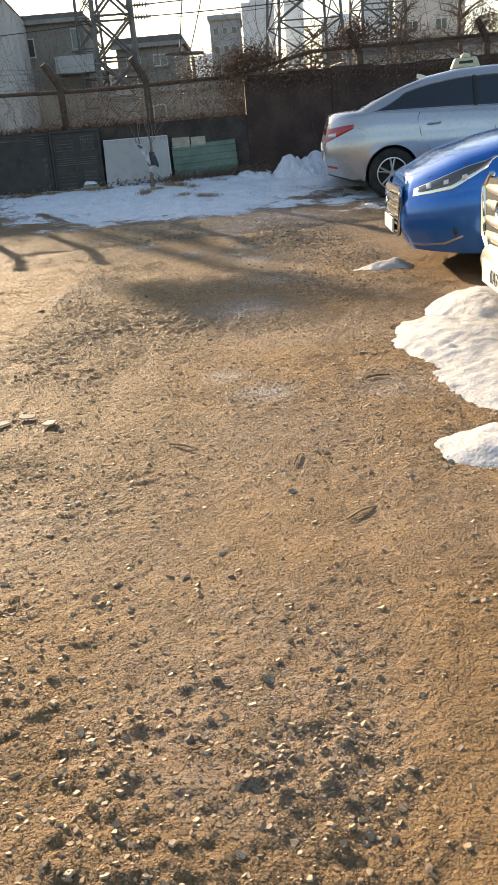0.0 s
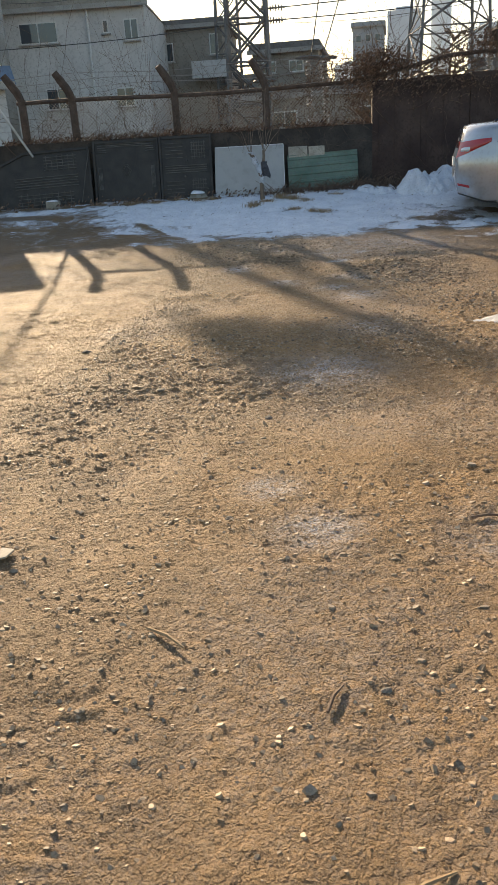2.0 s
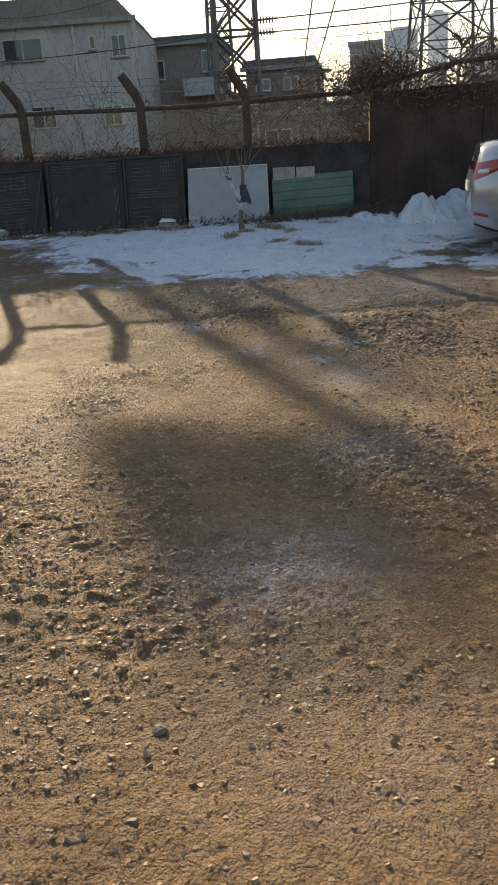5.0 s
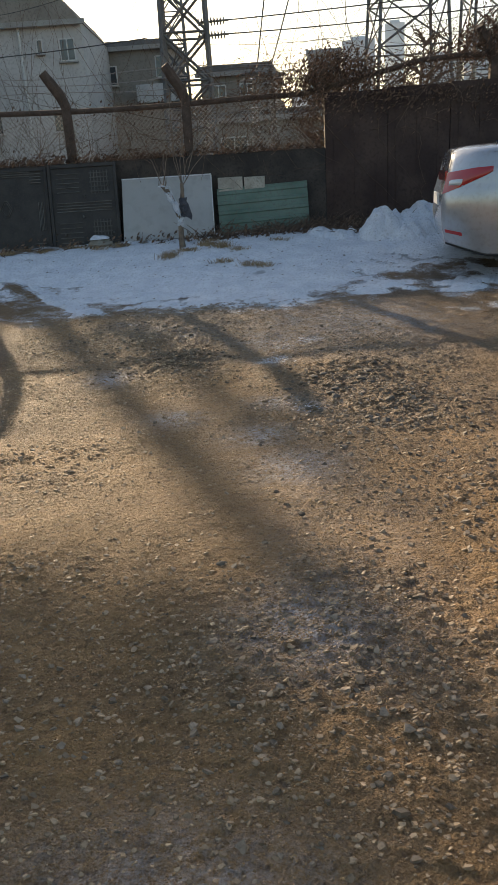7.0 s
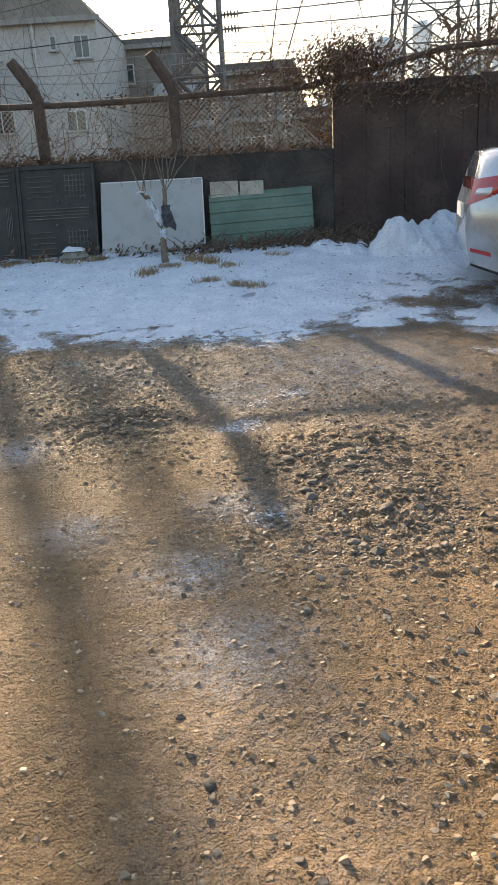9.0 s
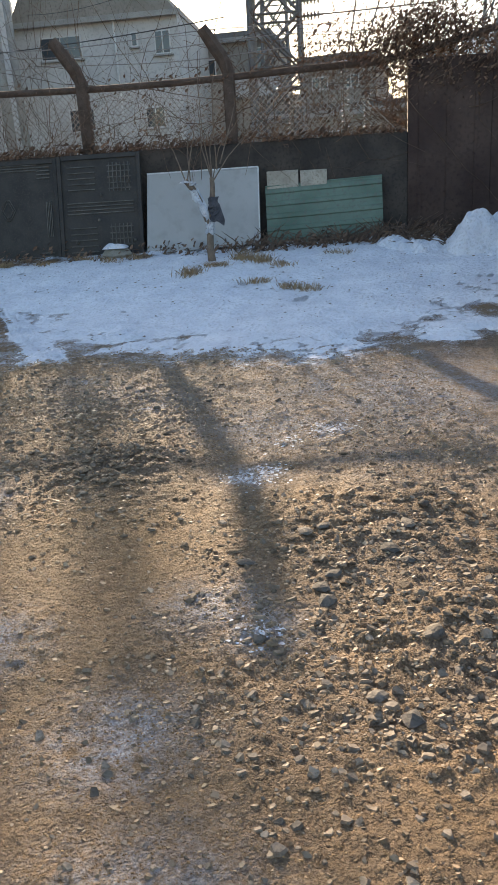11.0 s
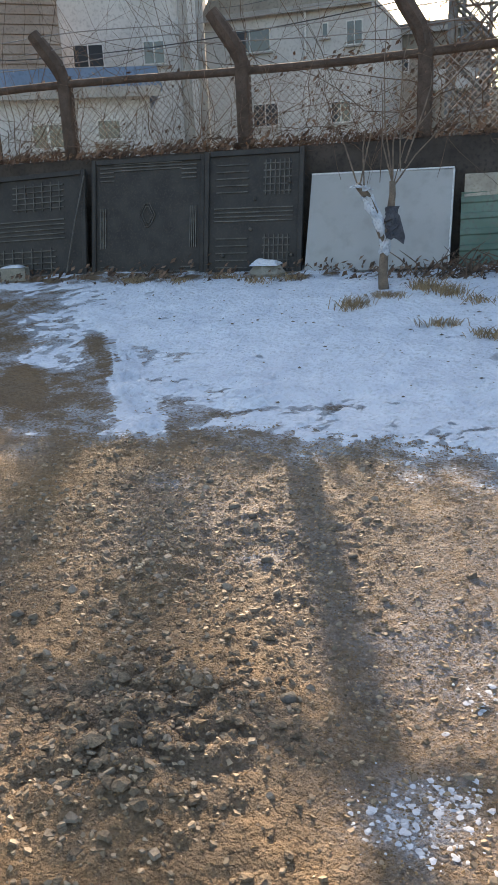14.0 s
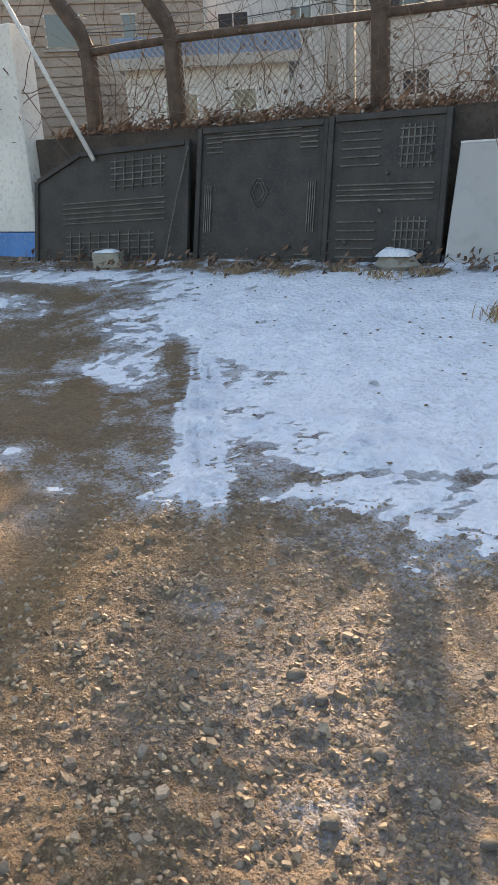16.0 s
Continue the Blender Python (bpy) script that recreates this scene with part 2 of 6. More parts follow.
# ---- mesh building ----
class Mesh:
    def __init__(self):
        self.v, self.f = [], []

    def add(self, verts, faces):
        n = len(self.v)
        self.v += [tuple(p) for p in verts]
        self.f += [tuple(i + n for i in f) for f in faces]
        return self

    def box(self, c, s, m=None):
        x, y, z = (a / 2 for a in s)
        pts = [Vector((i * x, j * y, k * z)) for k in (-1, 1) for j in (-1, 1) for i in (-1, 1)]
        c = Vector(c)
        pts = [c + (m @ p if m else p) for p in pts]
        return self.add(pts, [(0, 2, 3, 1), (4, 5, 7, 6), (0, 1, 5, 4), (2, 6, 7, 3), (0, 4, 6, 2), (1, 3, 7, 5)])

    def tube(self, pts, r, n=6, cap=True):
        pts = [Vector(p) for p in pts]
        rs = r if isinstance(r, (list, tuple)) else [r] * len(pts)
        rings, faces = [], []
        for i, p in enumerate(pts):
            d = (pts[min(i + 1, len(pts) - 1)] - pts[max(i - 1, 0)])
            d = d.normalized() if d.length > 1e-9 else Vector((0, 0, 1))
            u = d.cross(Vector((0, 0, 1)) if abs(d.z) < 0.9 else Vector((1, 0, 0))).normalized()
            w = d.cross(u)
            rings += [p + (u * math.cos(a) + w * math.sin(a)) * rs[i] for a in (math.tau * k / n for k in range(n))]
        for i in range(len(pts) - 1):
            for k in range(n):
                a, b = i * n + k, i * n + (k + 1) % n
                faces.append((a, b, b + n, a + n))
        if cap:
            faces += [tuple(range(n - 1, -1, -1)), tuple(range((len(pts) - 1) * n, len(pts) * n))]
        return self.add(rings, faces)

    def lathe(self, prof, n=16, axis=None, c=(0, 0, 0)):
        """Profile of (radius, height) turned round z, or laid over by the matrix axis."""
        pts, faces = [], []
        for r, h in prof:
            for k in range(n):
                p = Vector((r * math.cos(math.tau * k / n), r * math.sin(math.tau * k / n), h))
                pts.append(Vector(c) + (axis @ p if axis else p))
        for i in range(len(prof) - 1):
            for k in range(n):
                a, b = i * n + k, i * n + (k + 1) % n
                faces.append((a, b, b + n, a + n))
        return self.add(pts, faces)

    def prism(self, outline, depth, m):
        """Flat outline (x, z) given thickness along y, placed by m."""
        n = len(outline)
        a = [m @ Vector((x, 0, z)) for x, z in outline] + [m @ Vector((x, depth, z)) for x, z in outline]
        return self.add(a, [tuple(range(n)), tuple(range(2 * n - 1, n - 1, -1))] + [(i, i + n, (i + 1) % n + n, (i + 1) % n) for i in range(n)])


def part(name, mesh, material, parent=None, label="", smooth=False, bevel=0.0):
    me = bpy.data.meshes.new(name)
    me.from_pydata(mesh.v, [], mesh.f)
    bm = bmesh.new()
    bm.from_mesh(me)
    bmesh.ops.recalc_face_normals(bm, faces=bm.faces)
    if bevel:
        bmesh.ops.bevel(bm, geom=list(bm.edges), offset=bevel, segments=1, affect="EDGES", clamp_overlap=True)
    bm.to_mesh(me)
    bm.free()
    me.materials.append(material)
    if smooth:
        me.polygons.foreach_set("use_smooth", [True] * len(me.polygons))
    ob = new(name, me)
    if parent is not None:
        ob.parent = parent
    if label:
        ob["label"] = label
    return ob


def thing(name, label, category, m=None, group="", kind=""):
    ob = new(name)
    ob.empty_display_size = 0.1
    if m is not None:
        ob.matrix_basis = m
    return tagged(ob, label, category, group, kind)


# ---- lie of the land ----
def vnoise(x, y, scale, seed):
    x, y = np.asarray(x, float) * scale, np.asarray(y, float) * scale
    xi, yi = np.floor(x).astype(np.int64), np.floor(y).astype(np.int64)
    fx, fy = x - xi, y - yi
    fx, fy = fx * fx * (3 - 2 * fx), fy * fy * (3 - 2 * fy)

    def h(i, j):
        k = (i * 374761393 + j * 668265263 + seed * 974711) & 0x7FFFFFFF
        k = ((k ^ (k >> 13)) * 1274126177) & 0x7FFFFFFF
        return ((k ^ (k >> 16)) & 0xFFFF) / 65535.0
    return (h(xi, yi) * (1 - fx) + h(xi + 1, yi) * fx) * (1 - fy) + (h(xi, yi + 1) * (1 - fx) + h(xi + 1, yi + 1) * fx) * fy - 0.5


def smooth(a, b, v):
    t = np.clip((np.asarray(v, float) - a) / (b - a), 0, 1)
    return t * t * (3 - 2 * t)


def slope(x, y):
    """The broad lie of the yard: level, rising towards the fence."""
    yy = np.asarray(y, float) - 0.12 * np.clip(np.asarray(x, float) + 3.0, -6, 6)
    return np.interp(yy, [8, 10, 11, 12.4, 13.2, 14, 14.8, 16], [0, 0.015, 0.055, 0.12, 0.24, 0.39, 0.46, 0.48])


def spots(x, y, marks):
    """Soft round patches (x, y, radius, strength), the strongest at each place."""
    out = np.zeros(np.shape(x))
    for cx, cy, r, k in marks:
        out = np.maximum(out, k * np.exp(-((x - cx) ** 2 + (y - cy) ** 2) / r ** 2))
    return out


STONY = [(-1.95, 5.5, 0.75, 1.0), (-0.75, 6.55, 0.45, 1.2), (-0.3, 7.6, 0.5, 0.9), (-0.8, 8.75, 0.5, 1.3), (-0.9, 9.3, 0.4, 1.1), (-1.5, 4.9, 0.35, 1.0), (-2.1, 9.85, 0.3, 1.2), (-2.6, 10.7, 0.7, 1.2), (-0.5, 10.2, 0.5, 1.0), (-1.4, 1.7, 0.6, 0.7), (-2.3, 3.2, 0.7, 0.7), (-1.0, 1.6, 0.5, 0.6), (-0.5, 3.0, 0.3, 0.5)]
PACKED = [(-0.85, 3.3, 0.75, 0.9), (-0.6, 4.6, 0.5, 0.7), (-0.57, 7.28, 0.24, 1.0), (-1.7, 9.1, 0.35, 0.5), (-1.9, 8.9, 0.4, 0.5), (-0.7, 5.6, 0.35, 0.5)]


def stoniness(x, y):
    """How thickly crumbs and stones lie: 0 on packed sand, 1 and more on gravel."""
    m = 0.22 + 0.75 * smooth(-0.2, 0.26, vnoise(x, y, 0.9, 7) + 0.5 * vnoise(x, y, 3.3, 23)) + 0.25 * smooth(7.5, 10, y)
    m = m + 0.75 * spots(x, y, STONY)
    m = m * (1 - 0.8 * np.minimum(spots(x, y, PACKED), 1))
    return np.clip(m * (1 + 0.9 * vnoise(x, y, 6, 29)), 0.06, 1.6)


def ground_z(x, y):
    x, y = np.asarray(x, float), np.asarray(y, float)
    near = smooth(40, 20, np.hypot(x, y - 8))
    z = slope(x, y)
    st = stoniness(x, y)
    xw, yw = x + 0.03 * vnoise(x, y, 12, 31), y + 0.03 * vnoise(x, y, 12, 32)
    lumps = np.maximum(vnoise(xw * 0.75, yw, 30, 8) - 0.02, 0) * 0.015 + np.maximum(vnoise(xw * 0.8, yw, 52, 9) - 0.04, 0) * 0.013 + 0.006 * np.abs(vnoise(xw, yw, 9, 3)) + 0.006 * vnoise(x, y, 15, 4)
    z = z + near * (0.03 * vnoise(x, y, 0.8, 1) + 0.022 * vnoise(x, y, 3.1, 2) + 0.002 * vnoise(x, y, 55, 33) + (0.25 + 0.75 * st) * lumps)
    # wheel ruts running past the cars towards the fence
    for x0, k, amp in ((-1.75, 0.07, 0.012), (-0.55, 0.05, 0.010), (-2.9, -0.08, 0.010)):
        d = x - (x0 + k * (y - 5) + 0.15 * np.sin(y * 0.5))
        z = z - near * amp * np.exp(-(d / 0.11) ** 2) * (0.7 + 0.5 * vnoise(x, y, 7, 5))
    # tread of a tyre pressed into the packed sand
    d = x - (-1.335 - 0.06 * (y - 4.03))
    z = z - 0.006 * np.exp(-(d / 0.035) ** 4) * smooth(3.75, 3.95, y) * smooth(4.75, 4.5, y) * (0.45 + 0.55 * np.sin((y + 0.5 * np.abs(d)) * 210)) * (0.6 + 0.4 * np.cos(d * 200)) * smooth(-0.3, 0.1, vnoise(x, y, 5, 34))
    # crumbled clods
    for cx, cy, r, hgt in ((-2.1, 9.85, 0.28, 0.05), (-0.85, 9.6, 0.35, 0.022), (-0.6, 8.9, 0.3, 0.02)):
        z = z + hgt * np.exp(-((x - cx) ** 2 + (y - cy) ** 2) / r ** 2) * (0.4 + 1.6 * np.abs(vnoise(x, y, 14, 6)))
    return z


def gz(x, y):
    return float(ground_z(x, y))


def steps(spans):
    out = []
    for a, b, st in spans:
        n = max(1, int(round((b - a) / st)))
        out += [a + (b - a) * i / n for i in range(n)]
    return np.array(out + [spans[-1][1]])


def sheet(xs, ys, zf):
    X, Y = np.meshgrid(xs, ys)
    Z = zf(X, Y)
    nx, ny = len(xs), len(ys)
    verts = np.stack([X.ravel(), Y.ravel(), Z.ravel()], 1)
    i = np.arange((ny - 1) * nx).reshape(ny - 1, nx)[:, :-1].ravel()
    return verts, np.stack([i, i + 1, i + nx + 1, i + nx], 1)


def sheet_object(name, verts, faces, material, smooth_it=True):
    me = bpy.data.meshes.new(name)
    me.from_pydata(verts.tolist(), [], faces.tolist())
    me.materials.append(material)
    if smooth_it:
        me.polygons.foreach_set("use_smooth", [True] * len(me.polygons))
    return new(name, me)


xs = steps([(-1500, -300, 300), (-300, -60, 40), (-60, -12, 6), (-12, -6, 0.3), (-6, -3.5, 0.04), (-3.5, -2.8, 0.018), (-2.8, 0.2, 0.0095), (0.2, 0.7, 0.02), (0.7, 4, 0.09), (4, 12, 0.8), (12, 60, 8), (60, 300, 40), (300, 1500, 300)])
ys = steps([(-1500, -300, 300), (-300, -40, 40), (-40, -6, 4), (-6, 0, 0.5), (0, 1.2, 0.06), (1.2, 11.3, 0.0095), (11.3, 12.4, 0.02), (12.4, 15.6, 0.05), (15.6, 24, 0.8), (24, 80, 8), (80, 400, 40), (400, 2500, 300)])
# snow lying in the shade of the fence; it thins out into ragged patches
EDGE_X = [-8, -5.4, -4.6, -4.0, -3.3, -2.6, -1.8, -0.65, 0.6, 4]
EDGE_Y = [13.0, 12.75, 12.35, 11.9, 11.55, 11.6, 11.65, 11.45, 11.3, 11.3]


def snow_cover(x, y):
    """How deep the snow lies: above 0 it covers the soil."""
    d = y - np.interp(x, EDGE_X, EDGE_Y)
    n = 0.5 * vnoise(x, y, 1.7, 11) + 0.4 * vnoise(x, y, 5, 12) + 0.35 * vnoise(x, y, 14, 13)
    cover = np.clip(d / (0.8 + 0.9 * smooth(-3.0, -4.2, x)), -1.5, 1.15) + 1.35 * n
    cover = cover - 1.25 * smooth(-1.7, -0.5, x) * smooth(14.0, 12.9, y) * (0.75 + vnoise(x, y, 2.2, 15) * 1.6 + vnoise(x, y + 0.3 * x, 6, 20))
    # tyre print of packed snow across the bare soil
    tx = 0.73 * (x - (-3.5 - 0.94 * (y - 11.69)))
    cover = cover + 1.5 * np.exp(-(tx / 0.09) ** 4) * smooth(11.2, 11.5, y) * smooth(13.4, 12.8, y) * (0.5 + 0.35 * np.sin(tx * 110) + 0.8 * vnoise(x, y, 9, 22))
    # curved wheel tracks pressed through to the soil
    for cx, cy, r, wid in ((-1.0, 9.2, 3.25, 0.06), (-0.8, 8.8, 4.15, 0.07), (-6.5, 9.6, 3.6, 0.10), (-6.2, 10.0, 2.55, 0.09)):
        q = np.abs(np.hypot(x - cx, y - cy) - r)
        cover = cover - (1.1 if cx < -3 else 0.5) * np.exp(-(q / wid) ** 2) * smooth(-0.1, 0.3, vnoise(x, y, 1.6, 16) + 0.05) * smooth(1.5, 0.9, d)
    return cover - 1.6 * smooth(14.25, 14.55, y - 0.185 * (x + 2.76)) * (0.4 + 1.5 * np.abs(vnoise(x, y, 6, 17)))


def snow_z(x, y):
    cover = snow_cover(x, y) + 0.55 * vnoise(x, y, 33, 14) + 0.5 * vnoise(x, y, 38, 21)
    deep = smooth(0.2, 1, cover)
    relief = 0.024 * vnoise(x, y, 2, 18) + 0.018 * vnoise(x, y, 5.5, 19) + 0.012 * np.abs(vnoise(x, y, 13, 24)) + 0.006 * vnoise(x, y, 26, 25)
    # shallow tracks of wheels that drove over the snow
    for cx, cy, r in ((-1.0, 9.2, 4.2), (-1.0, 9.2, 4.42), (-0.4, 7.6, 5.6), (-5.5, 8.6, 4.6)):
        relief = relief - 0.012 * np.exp(-((np.hypot(x - cx, y - cy) - r) / 0.06) ** 2) * (0.6 + vnoise(x, y, 9, 26))
    return ground_z(x, y) + 0.022 * np.clip(cover, -1, 1.1) - 0.004 + deep * relief


v, f = sheet(xs, ys, ground_z)
ground = sheet_object("ground", v, f, DIRT)
RIME = [(-1.1, 5.69, 0.30, 1.0), (-0.29, 3.86, 0.22, 0.5), (-1.1, 4.16, 0.10, 0.8), (-0.89, 3.86, 0.13, 0.9), (-1.09, 7.98, 0.2, 0.9), (-1.13, 8.86, 0.10, 1.0), (-1.3, 8.95, 0.13, 1.0), (-1.32, 8.4, 0.16, 1.0), (-1.8, 8.66, 0.14, 0.9), (-2.43, 9.43, 0.15, 1.0), (-2.22, 10.64, 0.08, 1.0), (-2.8, 11.0, 0.09, 0.9), (-3.82, 11.25, 0.09, 1.0), (-3.66, 11.05, 0.12, 0.7), (-0.95, 6.75, 0.2, 0.7), (-2.5, 10.9, 0.4, 0.35), (-0.9, 11.0, 0.7, 0.8), (-1.5, 10.4, 0.3, 0.6), (-1.46, 9.86, 0.11, 1.2), (-1.27, 10.42, 0.12, 1.2)]
gx, gy = v[:, 0], v[:, 1]
for layer, value in (("rime", spots(gx, gy, RIME) + 0.18 * smooth(0.05, 0.3, vnoise(gx, gy, 1.2, 35))), ("dust", np.clip(0.50 + 0.38 * snow_cover(gx, gy), 0, 1.0) * smooth(10.9, 11.3, gy) * smooth(16, 15.6, gy)), ("grey", np.clip(0.75 * smooth(6.5, 10.5, gy) + 0.35 * spots(gx, gy, STONY), 0, 1))):
    ground.data.attributes.new(layer, "FLOAT", "POINT").data.foreach_set("value", value.astype(np.float32))
tagged(ground, "trodden sandy brown dirt yard with grit and frost", "ground", kind="structure")

v, f = sheet(steps([(-8.2, -5, 0.05), (-5, 0.6, 0.025), (0.6, 4, 0.06)]), steps([(11.0, 13.4, 0.022), (13.4, 15.5, 0.045)]), snow_z)
tagged(sheet_object("snow", v, f, SNOW), "thin trampled snow lying in the shade of the fence", "snow", kind="structure")


def heap_sheet(name, x0, x1, y0, y1, blobs, seed, label, material=OLDSNOW, step=0.022, rough=1.0):
    """Shovelled snow: a lumpy heap that sinks below the soil outside its outline."""
    def zf(x, y):
        b = np.full(np.shape(x), -0.6)
        for cx, cy, rx, ry, hh in blobs:
            u = 1 - ((x - cx) / rx) ** 2 - ((y - cy) / ry) ** 2
            b = np.maximum(b, np.where(u > 0, max(hh, 0.0) * u, 0.09 * u) + min(hh, 0.0))
        n = 0.5 * vnoise(x, y, 4, seed) + 0.35 * vnoise(x, y, 10, seed + 1) + 0.25 * vnoise(x, y, 24, seed + 2)
        return ground_z(x, y) + np.clip(b + rough * 0.09 * n, -0.05, 1)
    vv, ff = sheet(steps([(x0, x1, step)]), steps([(y0, y1, step)]), zf)
    return tagged(sheet_object(name, vv, ff, material), label, "snow")


heap_sheet("snow_bank", -0.7, 1.3, 2.4, 6.2, [(0.22, 4.55, 0.42, 0.62, 0.07), (0.45, 5.2, 0.36, 0.5, 0.13), (0.42, 4.0, 0.5, 0.75, 0.05), (0.15, 3.05, 0.40, 0.24, 0.05), (0.85, 4.2, 0.5, 1.0, 0.12)], 31, "shovelled lumpy white snow bank beside the white car", OLDSNOW, 0.018, 0.4)
heap_sheet("snow_lump", -0.4, 0.6, 6.4, 7.4, [(0.02, 6.9, 0.27, 0.11, 0.035), (0.15, 6.95, 0.14, 0.10, 0.06)], 41, "small icy snow lump in front of the blue car")
heap_sheet("snow_mound", -1.9, 0.6, 13.6, 15.6, [(-0.72, 14.35, 0.34, 0.36, 0.30), (-0.45, 14.3, 0.34, 0.32, 0.17), (-0.25, 14.85, 0.40, 0.32, 0.24), (-1.2, 14.45, 0.4, 0.3, 0.05)], 51, "mound of snow piled against the dark wall", SNOW, 0.018, 2.8)


# ---- gravel and stones ----
def lump(rng, r, flat=0.5, jag=0.25):
    """A small irregular stone: a jittered octahedron split once."""
    base = [(1, 0, 0), (0, 1, 0), (-1, 0, 0), (0, -1, 0), (0, 0, 1), (0, 0, -1)]
    tri = [(0, 1, 4), (1, 2, 4), (2, 3, 4), (3, 0, 4), (1, 0, 5), (2, 1, 5), (3, 2, 5), (0, 3, 5)]
    a = rng.uniform(0, math.tau)
    sx, sy, sz = r * rng.uniform(0.7, 1.3), r * rng.uniform(0.7, 1.3), r * flat * rng.uniform(0.7, 1.2)
    out = [Vector(p) for p in base]
    faces, mids = [], {}

    def mid(i, j):
        k = (min(i, j), max(i, j))
        if k not in mids:
            out.append(((out[i] + out[j]) / 2).normalized())
            mids[k] = len(out) - 1
        return mids[k]
    for i, j, k in tri:
        ij, jk, ki = mid(i, j), mid(j, k), mid(k, i)
        faces += [(i, ij, ki), (ij, j, jk), (ki, jk, k), (ij, jk, ki)]
    ca, sa = math.cos(a), math.sin(a)
    pts = []
    for p in out:
        q = p * (1 + rng.uniform(-jag, jag))
        x, y = q.x * sx, q.y * sy
        pts.append((x * ca - y * sa, x * sa + y * ca, q.z * sz))
    return pts, faces


def chip(rng, flat=0.6, jag=0.3):
    """The plainest crumb: a jittered octahedron."""
    base = [(1, 0, 0), (0, 1, 0), (-1, 0, 0), (0, -1, 0), (0, 0, 1), (0, 0, -1)]
    pts = [(x * (1 + rng.uniform(-jag, jag)) + rng.uniform(-jag, jag) * 0.6, y * (1 + rng.uniform(-jag, jag)), z * flat * (1 + rng.uniform(-jag, jag))) for x, y, z in base]
    return pts, [(0, 1, 4), (1, 2, 4), (2, 3, 4), (3, 0, 4), (1, 0, 5), (2, 1, 5), (3, 2, 5), (0, 3, 5)]


def scatter(name, label, material, count, seed, place, size, flat=0.6, jag=0.25, category="gravel", simple=False):
    flat = min(flat, 0.48)
    rng = random.Random(seed)
    shapes = [chip(rng, flat, jag) if simple else lump(rng, 1.0, flat, jag) for _ in range(40)]
    spots = [place(rng) for _ in range(count)]
    zs = ground_z([p[0] for p in spots], [p[1] for p in spots])
    mesh = Mesh()
    for (x, y), z in zip(spots, zs):
        r = size(rng)
        a = rng.uniform(0, math.tau)
        ca, sa = math.cos(a) * r, math.sin(a) * r
        pts, faces = shapes[rng.randrange(40)]
        z += r * flat * 0.25
        mesh.add([(x + p[0] * ca - p[1] * sa, y + p[0] * sa + p[1] * ca, z + p[2] * r) for p in pts], faces)
    return tagged(part(name, mesh, material, smooth=False), label, category, kind="stuff")


def strew(name, label, material, count, seed, size, flat, tiers, half=1.5, weight=stoniness, category="soil crumbs"):
    """Angular crumbs and chips strewn along the way walked, thickest where weight is high. tiers 1: a peaked crumb; 2: a flat-topped chip."""
    g = np.random.default_rng(seed)
    y = g.uniform(1.15, 11.75, count * 4)
    x = np.interp(y, [1, 6, 9, 11.7], [-0.9, -1.05, -1.5, -2.5]) + g.uniform(-half, half, count * 4)
    keep = g.random(count * 4) < weight(x, y) / 1.6
    x, y = x[keep][:count], y[keep][:count]
    n = len(x)
    r, a = size(g.random(n)), g.uniform(0, math.tau, n)
    h = r * flat * g.uniform(0.6, 1.4, n)
    ang = a[:, None] + np.arange(5) * math.tau / 5 + g.uniform(-0.45, 0.45, (n, 5))
    long = g.uniform(0.6, 1.0, n)[:, None]
    rad = r[:, None] * g.uniform(0.75, 1.25, (n, 5))
    lx, ly = rad * np.cos(ang), rad * np.sin(ang) * long
    tilt = g.normal(0, 0.25, (n, 2))
    z0 = ground_z(x, y)
    base = np.stack([x[:, None] + lx, y[:, None] + ly, (z0 - 0.35 * h)[:, None] + 0 * lx], 2)
    if tiers == 1:
        top = np.stack([x + g.normal(0, 0.3, n) * r, y + g.normal(0, 0.3, n) * r, z0 + h], 1)[:, None, :]
    else:
        k = g.uniform(0.55, 0.85, (n, 5))
        top = np.stack([x[:, None] + lx * k, y[:, None] + ly * k, (z0 + 0.8 * h)[:, None] + lx * tilt[:, :1] + ly * tilt[:, 1:]], 2)
    verts = np.concatenate([base, top], 1)
    m = verts.shape[1]
    if tiers == 1:
        loops = np.array([[i, (i + 1) % 5, 5] for i in range(5)]).ravel()
        sizes = np.full(5, 3)
    else:
        loops = np.array([q for i in range(5) for q in (i, (i + 1) % 5, 5 + (i + 1) % 5, 5 + i)] + [5, 6, 7, 8, 9])
        sizes = np.array([4] * 5 + [5])
    idx = (np.arange(n)[:, None] * m + loops[None, :]).ravel().astype(np.int32)
    totals = np.tile(sizes, n)
    me = bpy.data.meshes.new(name)
    me.vertices.add(n * m)
    me.vertices.foreach_set("co", verts.reshape(-1).astype(np.float32))
    me.loops.add(len(idx))
    me.loops.foreach_set("vertex_index", idx)
    me.polygons.add(len(totals))
    me.polygons.foreach_set("loop_start", np.concatenate([[0], np.cumsum(totals)[:-1]]).astype(np.int32))
    me.update(calc_edges=True)
    me.shade_flat()
    me.materials.append(material)
    return tagged(new(name, me), label, category, kind="stuff")


